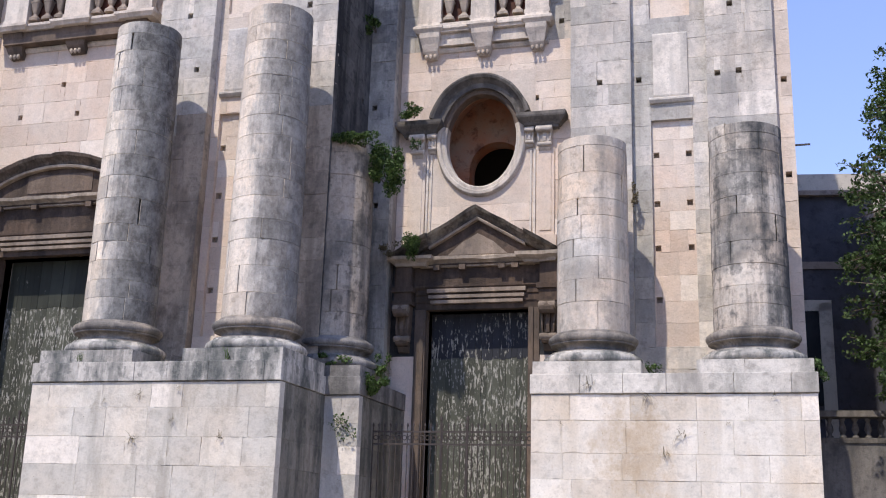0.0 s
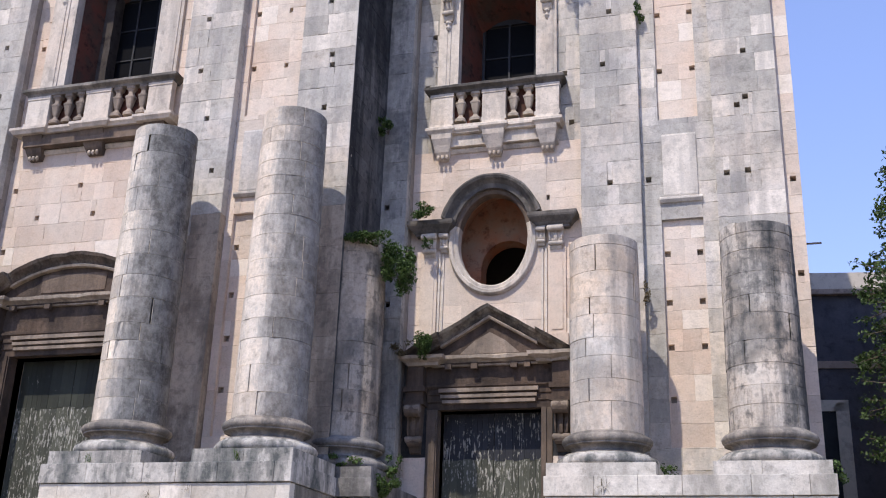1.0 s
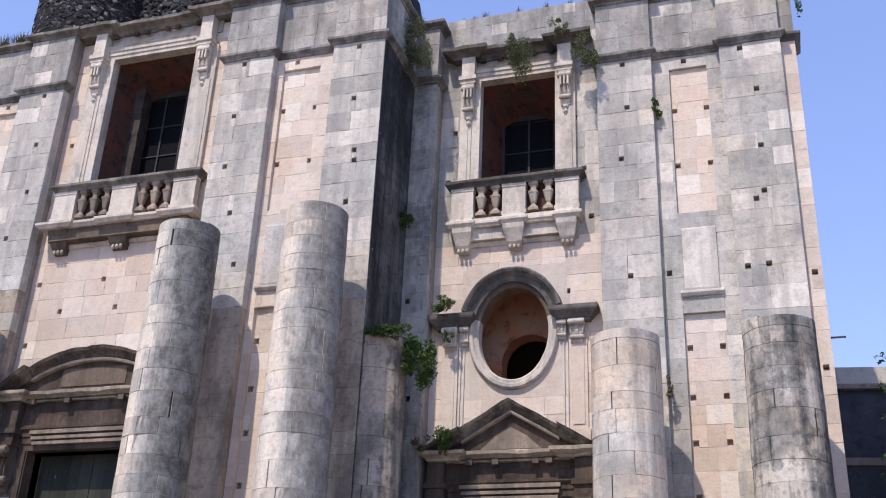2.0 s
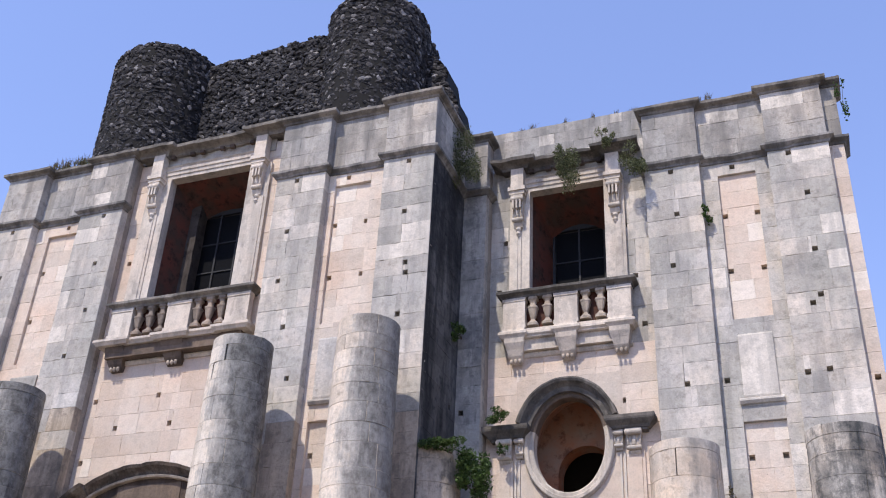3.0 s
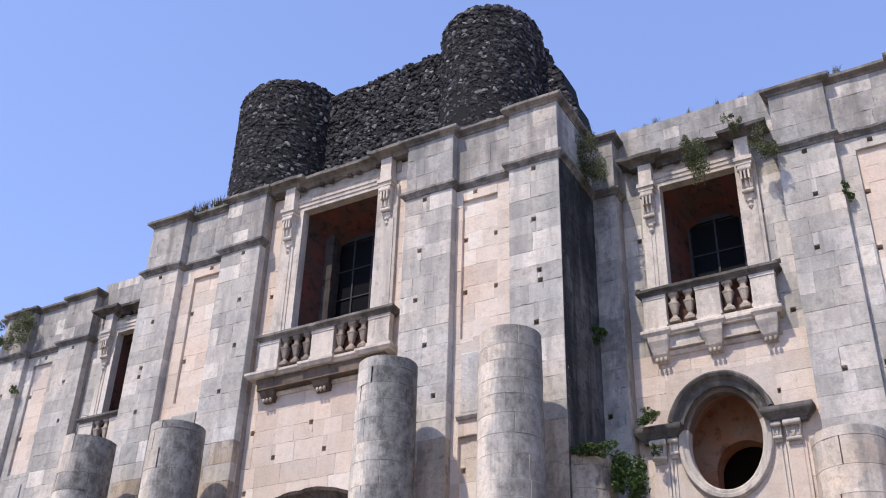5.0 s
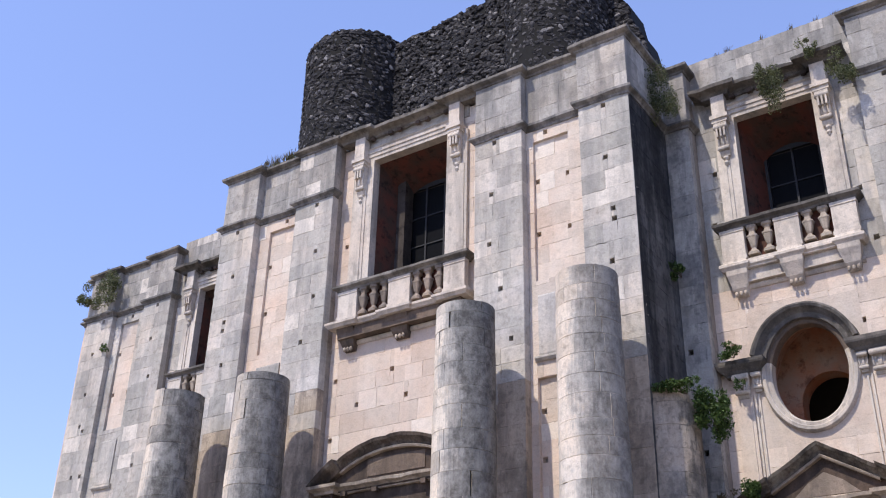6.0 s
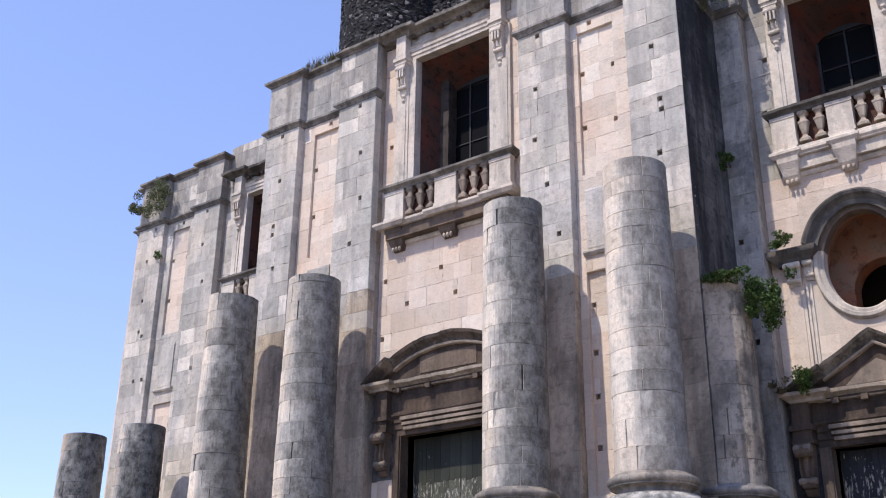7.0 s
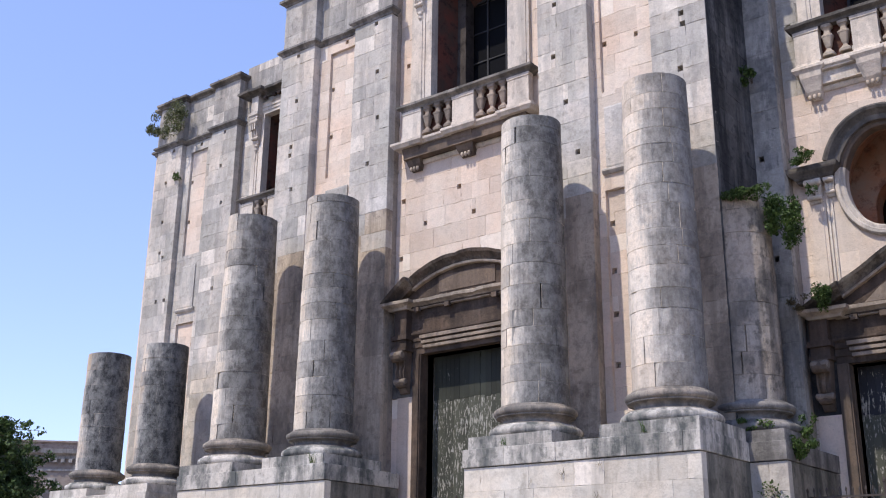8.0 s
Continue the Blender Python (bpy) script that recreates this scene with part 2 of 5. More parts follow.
def door_mat(name, lo, cover):
    """Dark green paint flaking off grey boards in upright slivers."""
    m, nt, b = mat_base(name, 0.62)
    pos = nt.nodes.new("ShaderNodeNewGeometry").outputs["Position"]
    info = nt.nodes.new("ShaderNodeObjectInfo")
    paint = mix(nt, tex(nt, pos, 0.9, 5, 0.6), tuple(c * 0.5 for c in lo), tuple(c * 1.5 for c in lo))
    paint = mix(nt, 1.0, paint, ramp(nt, info.outputs["Random"], (0.0, grey(0.7)), (1.0, grey(1.25))), "MULTIPLY")
    flake = tex(nt, pos, 8.0, 9, 0.68, (2.0, 1, 0.4))
    flake = maths(nt, "ADD", flake, maths(nt, "MULTIPLY", maths(nt, "SUBTRACT", tex(nt, pos, 16, 4, 0.6, (1, 1, 0.6)), 0.5), 0.35))
    grow = tex(nt, pos, 0.8, 3, 0.5)
    mask = ramp(nt, maths(nt, "ADD", flake, maths(nt, "MULTIPLY", grow, 0.35)), (cover + 0.02, grey(0)), (cover + 0.05, grey(1)))
    bare = mix(nt, tex(nt, pos, 20, 4, 0.6, (3, 1, 0.2)), (0.20, 0.195, 0.17), (0.44, 0.43, 0.39))
    nt.links.new(mix(nt, mask, paint, bare), b.inputs["Base Color"])
    bump(nt, b, maths(nt, "SUBTRACT", tex(nt, pos, 24, 4, 0.6, (3, 1, 0.15)), maths(nt, "MULTIPLY", mask, 0.6)), 0.5, 0.012)
    return m


DOORPAINT = door_mat("flaking_green_paint", (0.068, 0.072, 0.055), 0.70)
# Upper-board paints: darker copies holding the portal's cast shadow.
SOUNDSHADE = door_mat("sound_shaded_green_paint", (0.034, 0.038, 0.03), 0.85)
NAVYSHADE = door_mat("flaking_shaded_navy_paint", (0.02, 0.022, 0.028), 0.735)


def leaf_mat(name, lo, hi):
    m, nt, b = mat_base(name, 0.55)
    geo = nt.nodes.new("ShaderNodeNewGeometry")
    col = ramp(nt, geo.outputs["Random Per Island"], (0.0, lo), (0.7, hi), (1.0, tuple(min(1, c * 1.5) for c in hi)))
    nt.links.new(col, b.inputs["Base Color"])
    b.inputs["Transmission Weight"].default_value = 0.0
    t = nt.nodes.new("ShaderNodeBsdfTranslucent")
    nt.links.new(col, t.inputs[0])
    mx = nt.nodes.new("ShaderNodeMixShader")
    mx.inputs[0].default_value = 0.3
    nt.links.new(b.outputs[0], mx.inputs[1])
    nt.links.new(t.outputs[0], mx.inputs[2])
    nt.links.new(mx.outputs[0], nt.nodes["Material Output"].inputs[0])
    return m


LEAF = leaf_mat("green_leaves", (0.022, 0.046, 0.015), (0.075, 0.125, 0.036))
TREELEAF = leaf_mat("tree_leaves", (0.02, 0.042, 0.014), (0.075, 0.12, 0.04))
SAGE = leaf_mat("sage_green_leaves", (0.05, 0.065, 0.03), (0.15, 0.165, 0.085))
DRY = leaf_mat("dry_stems", (0.10, 0.08, 0.05), (0.15, 0.125, 0.07))


def plain(name, col, rough=0.6, metal=0.0, vary=0.3, scale=6.0):
    m, nt, b = mat_base(name, rough)
    pos = nt.nodes.new("ShaderNodeNewGeometry").outputs["Position"]
    c = mix(nt, tex(nt, pos, scale, 6, 0.6), tuple(v * (1 - vary) for v in col), tuple(v * (1 + vary) for v in col))
    nt.links.new(c, b.inputs["Base Color"])
    b.inputs["Metallic"].default_value = metal
    bump(nt, b, tex(nt, pos, scale * 5, 4, 0.6), 0.3, 0.01)
    return m


# Near-black core puts crevice shade between the rubble stones.
LAVACORE = plain("lava_crevice_dark", (0.013, 0.0125, 0.0125), 0.95, 0, 0.5, 5.0)
IRON = plain("rusty_iron", (0.06, 0.05, 0.046), 0.7, 0.2, 0.5)
FRAMEPAINT = plain("grey_window_paint", (0.03, 0.031, 0.034), 0.6)
BARK = plain("bark", (0.11, 0.085, 0.065), 0.9, 0, 0.4, 3.0)
GROUND = plain("bounce_paving", (0.23, 0.185, 0.135), 0.8, 0, 0.3, 1.5)
# Dark colour stands in for unlit space behind windows, ovals and doors.
DARKROOM = plain("unlit_interior", (0.05, 0.045, 0.042), 0.95)


def glass_mat():
    m, nt, b = mat_base("dusty_glass", 0.18)
    pos = nt.nodes.new("ShaderNodeNewGeometry").outputs["Position"]
    c = mix(nt, tex(nt, pos, 2.0, 6, 0.6), (0.012, 0.014, 0.018), (0.04, 0.045, 0.052))
    nt.links.new(c, b.inputs["Base Color"])
    b.inputs["Specular IOR Level"].default_value = 0.18
    return m


GLASS = glass_mat()

# ---- building helpers ----


def part(name, bm, material, parent=None, label="", smooth=False):
    """Links a bmesh as one mesh object under a thing or a part."""
    bmesh.ops.recalc_face_normals(bm, faces=bm.faces)
    if smooth:
        for f in bm.faces:
            f.smooth = True
    me = bpy.data.meshes.new(name)
    bm.to_mesh(me)
    bm.free()
    me.materials.append(material)
    ob = new(name, me)
    if parent is not None:
        ob.parent = parent
    if label:
        ob["label"] = label
    return ob


def empty(name, at=(0, 0, 0)):
    ob = new(name)
    ob.location = at
    return ob


def box(bm, x0, x1, y0, y1, z0, z1, bevel=0.0):
    x0, x1, y0, y1, z0, z1 = min(x0, x1), max(x0, x1), min(y0, y1), max(y0, y1), min(z0, z1), max(z0, z1)
    vs = [bm.verts.new((x, y, z)) for z in (z0, z1) for y in (y0, y1) for x in (x0, x1)]
    fs = [bm.faces.new([vs[i] for i in q]) for q in ((0, 2, 3, 1), (4, 5, 7, 6), (0, 1, 5, 4), (2, 6, 7, 3), (0, 4, 6, 2), (1, 3, 7, 5))]
    if bevel:
        es = {e for f in fs for e in f.edges}
        bmesh.ops.bevel(bm, geom=list(es), offset=bevel, segments=2, affect="EDGES", profile=0.6)
    return bm


def boxes(*rows):
    bm = bmesh.new()
    for r in rows:
        box(bm, *r)
    return bm


def sweep(bm, path, profile, caps=True):
    """Draws a profile of (out, z) along a plan path of (x, y), mitred at corners; out lies to the right of the way."""
    n = len(path)
    rings = []
    for i, p in enumerate(path):
        p = Vector(p)
        a = (p - Vector(path[i - 1])).normalized() if i else None
        c = (Vector(path[i + 1]) - p).normalized() if i < n - 1 else None
        na = Vector((a.y, -a.x)) if a else None
        nc = Vector((c.y, -c.x)) if c else None
        if na is None:
            off = nc
        elif nc is None:
            off = na
        else:
            s = na + nc
            off = s / max(0.3, s.dot(na)) if s.length > 1e-4 else na
        rings.append([bm.verts.new((p.x + off.x * o, p.y + off.y * o, z)) for o, z in profile])
    m = len(profile)
    for r0, r1 in zip(rings, rings[1:]):
        for j in range(m):
            k = (j + 1) % m
            bm.faces.new((r0[j], r1[j], r1[k], r0[k]))
    if caps:
        bm.faces.new(rings[0])
        bm.faces.new(list(reversed(rings[-1])))
    return bm


def erode(bm, amount=0.03, step=0.35, seed=0.0):
    """Cuts long mouldings into short lengths and wears them: dips, chips and uneven arrises."""
    for _ in range(5):
        es = [e for e in bm.edges if e.calc_length() > step * 1.6]
        if not es or len(bm.faces) > 9000:
            break
        bmesh.ops.subdivide_edges(bm, edges=es, cuts=1, use_grid_fill=False)
    for v in bm.verts:
        p = v.co * 2.3 + Vector((seed, seed * 0.7, 0))
        d = noise.noise_vector(p) * amount
        chip = max(0.0, noise.noise(v.co * 1.7 + Vector((0, seed, 5))) - 0.28) * amount * 4
        v.co += d
        v.co.z -= chip
    return bm


def lathe(bm, profile, seg=40, at=(0, 0), wobble=0.0, cap=True, seed=0.0):
    rings = []
    for r, z in profile:
        ring = []
        for i in range(seg):
            a = 2 * math.pi * i / seg
            rr = r * (1 + wobble * noise.noise((math.cos(a) * 2 + seed, math.sin(a) * 2, z * 2)))
            ring.append(bm.verts.new((at[0] + rr * math.cos(a), at[1] + rr * math.sin(a), z)))
        rings.append(ring)
    for r0, r1 in zip(rings, rings[1:]):
        for i in range(seg):
            j = (i + 1) % seg
            bm.faces.new((r0[i], r0[j], r1[j], r1[i]))
    if cap:
        bm.faces.new(list(reversed(rings[0])))
        bm.faces.new(rings[-1])
    return bm


def minus(rects, hole):
    """Rectangles (x0, x1, z0, z1) with a rectangle taken out."""
    out = []
    a0, a1, b0, b1 = hole
    for x0, x1, z0, z1 in rects:
        if a1 <= x0 or a0 >= x1 or b1 <= z0 or b0 >= z1:
            out.append((x0, x1, z0, z1))
            continue
        if a0 > x0:
            out.append((x0, a0, z0, z1))
        if a1 < x1:
            out.append((a1, x1, z0, z1))
        u0, u1 = max(x0, a0), min(x1, a1)
        if b0 > z0:
            out.append((u0, u1, z0, b0))
        if b1 < z1:
            out.append((u0, u1, b1, z1))
    return out


def block_mesh(seed):
    """A dressed stone of unit size: face towards -y, arrises rubbed, edges chipped here and there."""
    rnd = random.Random(seed)
    bm = bmesh.new()
    n = 5
    ring = [(i / n, 0.0, 0, 1) for i in range(n)] + [(1.0, i / n, -1, 0) for i in range(n)] + [(1 - i / n, 1.0, 0, -1) for i in range(n)] + [(0.0, 1 - i / n, 1, 0) for i in range(n)]
    bites = [rnd.randrange(len(ring)) for _ in range(rnd.choice((0, 1, 2, 3)))]
    f, e, g = [], [], []
    for i, (x, z, nx, nz) in enumerate(ring):
        k = 0.0028 + rnd.uniform(0, 0.003) + (rnd.uniform(0.015, 0.045) if i in bites else 0)
        px, pz = x + nx * k, z + nz * k * 1.3
        if i % n == 0:
            px, pz = x + (k if x < 0.5 else -k), z + (k if z < 0.5 else -k)
        f.append(bm.verts.new((px, 0.0, pz)))
        qx, qz = min(0.9993, max(0.0007, x)), min(0.999, max(0.001, z))
        e.append(bm.verts.new((qx, 0.035 + (0.05 if i in bites else 0), qz)))
        g.append(bm.verts.new((qx, 1.0, qz)))
    c = bm.verts.new((0.5, rnd.uniform(-0.012, 0.012), 0.5))
    m = len(ring)
    for i in range(m):
        j = (i + 1) % m
        bm.faces.new((f[i], f[j], c))
        bm.faces.new((f[j], f[i], e[i], e[j]))
        if i % n == 0:
            k = (i + n) % m
            bm.faces.new((e[k], *[e[(i + q) % m] for q in range(n - 1, -1, -1)], g[i], g[k]))
    for i in range(m):
        if i % n:
            bm.verts.remove(g[i])
    bmesh.ops.recalc_face_normals(bm, faces=bm.faces)
    me = bpy.data.meshes.new("ashlar")
    bm.to_mesh(me)
    bm.free()
    return me


BLOCKS = {}
LAID = []


def lay_later(parent, mat, x0, x1, z0, z1, y, holes=(), puts=(), course=0.68, long=1.15, depth=0.32, seed=1, face="-y"):
    LAID.append((parent, mat, x0, x1, z0, z1, y, holes, puts, course, long, depth, seed, face))


def lay(parent, mat, x0, x1, z0, z1, y, holes, puts, course, long, depth, seed, face):
    """Courses of single stones over a wall face; holes are openings, puts the small putlog holes."""
    rnd = random.Random(seed)
    x0, x1 = min(x0, x1), max(x0, x1)
    upper, lower = mat if isinstance(mat, tuple) else (mat, None)
    for one in (upper, lower):
        if one and one.name not in BLOCKS:
            BLOCKS[one.name] = [block_mesh(i) for i in range(12)]
            for me in BLOCKS[one.name]:
                me.materials.append(one)
    n = max(1, round((z1 - z0) / course))
    edges = [z0 + (z1 - z0) * (i + (rnd.uniform(-0.13, 0.13) if 0 < i < n else 0)) / n for i in range(n + 1)]
    small = [(x - 0.085, x + 0.085, z - 0.09, z + 0.09) for x, z in puts]
    for b0, b1 in zip(edges, edges[1:]):
        x = x0
        first = True
        while x < x1 - 0.02:
            w = long * rnd.uniform(0.55, 1.35) * (0.6 if first and rnd.random() < 0.5 else 1)
            if x + w > x1 - 0.35:
                w = x1 - x
            first = False
            rects = [(x, x + w, b0, b1)]
            key = lower.name if lower and rnd.uniform(12.6, 14.4) > b0 else upper.name
            for h in (*holes, *small):
                rects = minus(rects, h)
            for a0, a1, c0, c1 in rects:
                if a1 - a0 < 0.015 or c1 - c0 < 0.015:
                    continue
                ob = new("stone_block", rnd.choice(BLOCKS[key]))
                proud = rnd.uniform(-0.006, 0.006)
                ob.parent = parent
                if face == "-y":
                    ob.location = (a0, y + proud, c0)
                elif face == "+x":
                    ob.location, ob.rotation_euler = (y + proud, a0, c0), (0, 0, radians(90))
                else:
                    ob.location, ob.rotation_euler = (y + proud, a1, c0), (0, 0, radians(-90))
                ob.scale = (a1 - a0, depth, c1 - c0)
            x += w


def core(name, x0, x1, z0, z1, y0, y1, holes=(), label="", mat=None):
    """The wall's body behind its dressed stones, with the openings through it."""
    rects = [(min(x0, x1), max(x0, x1), z0, z1)]
    for h in holes:
        rects = minus(rects, h)
    bm = bmesh.new()
    for a0, a1, c0, c1 in rects:
        box(bm, a0, a1, y0, y1, c0, c1)
    return tagged(part(name, bm, mat or MORTAR), label, "wall", kind="structure")

# ---- ground ----
# Never in view; its warm colour is set to bounce light into shaded stone.
bm = bmesh.new()
bmesh.ops.create_grid(bm, x_segments=24, y_segments=24, size=1500)
tagged(part("ground", bm, GROUND), "unseen stone paving of the square, coloured to bounce warm light", "ground", kind="structure")
tagged(part("parvis", boxes((-24, 24, -5.2, 4.0, 0.0, 1.45)), PEDESTAL), "raised stone platform in front of the church", "platform", kind="structure")

# ---- levels and plan of the church front ----
Y0, YP, YS = 0.0, -0.60, -0.25          # middle block: bay, pilasters, strips between
WY, WP, WS = 3.13, 2.66, 2.93           # wings: bay, pilasters, strips
Z_CORN, Z_ATT, Z_TOP = 23.28, 23.55, 25.72
XD = 13.15                              # middle of a wing's door bay
LEVELS = (21.2, 19.1, 17.2, 15.3, 12.8, 11.25, 9.87, 8.3)

CORNICE = [(-0.25, Z_CORN), (0.04, Z_CORN), (0.06, Z_CORN + 0.07), (0.15, Z_CORN + 0.13), (0.19, Z_CORN + 0.16), (0.19, Z_ATT - 0.02), (0.02, Z_ATT + 0.05), (-0.25, Z_ATT + 0.05)]
COPING = [(-0.5, Z_TOP - 0.02), (0.03, Z_TOP - 0.02), (0.06, Z_TOP + 0.05), (0.17, Z_TOP + 0.10), (0.22, Z_TOP + 0.14), (0.22, Z_TOP + 0.25), (0.1, Z_TOP + 0.30), (-0.5, Z_TOP + 0.31)]


def mouldings(name, path, s, profile, mat, label):
    pts = [(s * x, y) for x, y in path]
    if s < 0:
        pts.reverse()
    return tagged(part(name, erode(sweep(bmesh.new(), pts, profile), 0.028, 0.45, s * 3.0), mat), label, "cornice", kind="structure")


def panel_set(s, xa, xb, y, low):
    """Sunk panel, raised tablet, ledge and tall niche on a strip between two pilasters."""
    a, b = s * xa, s * xb
    bm = bmesh.new()
    for z0, z1 in ((14.50, 16.74),):
        sweep(bm, [(min(a, b) + 0.1, y - 0.012), (max(a, b) - 0.1, y - 0.012)], [(-0.1, z0 + 0.12), (0.03, z0 + 0.12), (0.05, z0 + 0.18), (0.05, z1 - 0.06), (0.03, z1), (-0.1, z1)])
        sweep(bm, [(min(a, b) - 0.03, y - 0.01), (max(a, b) + 0.03, y - 0.01)], [(-0.1, z0 - 0.08), (0.06, z0 - 0.08), (0.13, z0), (0.13, z0 + 0.06), (0.02, z0 + 0.12), (-0.1, z0 + 0.12)])
    return tagged(part("tablet", bm, ASH), "raised stone tablet with a moulded sill on the wall", "tablet", kind="structure")


def strip(s, x0, x1, xa, xb, y, name):
    """Wall between two pilasters, with its sunk panel and niche."""
    hole_hi = (min(s * xa, s * xb), max(s * xa, s * xb), 17.30, 22.80)
    hole_lo = (min(s * xa, s * xb), max(s * xa, s * xb), 6.9, 13.88)
    w = core(name, s * x0, s * x1, 0, Z_TOP, y + 0.31, y + 1.2, label="dressed limestone wall strip with sunk panels")
    inner = [(s * (xa + 0.1), z) for z in LEVELS[:3]] + [(s * (xb - 0.1), z) for z in LEVELS[:2]]
    low = [(s * (xa + 0.13), z) for z in LEVELS[4:]] + ([(s * (xb - 0.15), z) for z in LEVELS[4:7]] if y > 1 else [])
    lay_later(w, ASH if x0 > 10 else PINK, s * x0, s * x1, 1.45, Z_CORN, y, (hole_hi, hole_lo), [(s * (xa + 0.5), 23.08), (s * (xa - 0.35), 15.25)], seed=int(abs(x0) * 7) + 3)
    lay_later(w, PINK, s * xa, s * xb, 17.30, 22.80, y + 0.12, (), inner, seed=int(abs(x0) * 7) + 4, depth=0.2)
    lay_later(w, PINK, s * xa, s * xb, 6.9, 13.88, y + 0.14, (), low, seed=int(abs(x0) * 7) + 5, depth=0.18)
    lay_later(w, ATTIC, s * x0, s * x1, Z_ATT, Z_TOP, y, seed=int(abs(x0) * 7) + 6, course=0.72, long=1.3)
    panel_set(s, xa, xb, y, low)


def pilaster(s, x0, x1, y, name, puts, deep=0.36, mat=None, trim=0.0):
    w = core(name, s * x0, s * (x1 - trim), 0, Z_TOP, y + deep - 0.01, y + 1.4, label="grey weathered limestone pilaster")
    holes = [(s * x, z) for x, z in puts]
    # Middle pilasters change to the shadow-toned stone below about 13.5 m.
    lay_later(w, (mat or ASH, TANSHADE) if abs(x0) < 9 else (mat or ASH), s * x0, s * x1, 1.45, Z_CORN, y, (), holes, seed=int(abs(x0) * 11) + (1 if s > 0 else 50), depth=deep, long=1.25)
    lay_later(w, ATTIC, s * x0, s * x1, Z_ATT, Z_TOP, y, seed=int(abs(x0) * 13) + 2, course=0.72, long=1.2, depth=deep)


# ---- middle block ----
DOOR_C = (-2.0, 2.0, 0.0, 9.63)
WIN_C = (-1.75, 1.75, 17.3, 24.65)
wall_c = core("wall_middle", -3.35, 3.35, 0, Z_TOP, Y0 + 0.31, Y0 + 1.6, (DOOR_C, WIN_C), "pinkish dressed limestone wall of the middle bay")
lay_later(wall_c, PINK, -3.35, 3.35, 1.45, 25.6, Y0, (DOOR_C, WIN_C), [(0.19, 14.45), (-1.98, 14.46), (-3.04, 15.53), (-0.46, 15.53), (2.56, 21.1), (-2.95, 21.1), (2.2, 14.45), (-3.1, 13.3)], seed=9)
for s in (1, -1):
    pilaster(s, 3.35, 5.30, YP, "pilaster_inner", [(4.04, 20.96), (3.96, 18.99), (4.4, 17.19), (4.17, 23.1), (4.8, 15.3)])
    strip(s, 5.30, 7.57, 5.56, 6.95, YS, "wall_strip")
    pilaster(s, 7.57, 9.45, YP, "pilaster_corner", [(8.65, 18.99), (8.48, 21.0), (8.51, 23.08), (8.68, 18.61), (8.51, 17.11)], trim=0.36)
    side = core("wall_side", s * 9.10, s * 9.14, 0, Z_TOP, YP + 0.4, 4.2, label="return wall of the projecting middle block, darkened with soot and shade")
    lay_later(side, SOOTSHADE, YP + 0.03, 2.45, 1.45, Z_CORN, s * 9.456, (), [(1.9, 14.85)], seed=31, face="+x" if s > 0 else "-x", depth=0.3, course=0.62, long=0.95)
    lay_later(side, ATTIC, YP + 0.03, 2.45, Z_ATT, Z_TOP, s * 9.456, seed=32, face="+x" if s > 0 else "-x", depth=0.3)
    run = [(3.35, YP + 0.30), (3.35, YP), (5.30, YP), (5.30, YS), (7.57, YS), (7.57, YP), (9.45, YP), (9.45, 2.45), (10.32, 2.45), (10.32, WY)]
    mouldings("cornice_middle", run, s, CORNICE, GRIME, "grey moulded string cornice below the attic")
    mouldings("coping_middle", run, s, COPING, CROWN, "dark weathered moulded coping of the attic")
    pilaster(s, 9.45, 10.32, 2.45, "pilaster_recessed", [(9.85, 11.5), (9.65, 14.84)], deep=0.36, mat=RECESS)
tagged(part("roof_middle", boxes((-9.1, 9.1, 0.35, 9.0, Z_TOP - 0.1, Z_TOP + 0.1)), CROWN), "flat top of the unfinished wall", "roof", kind="structure")


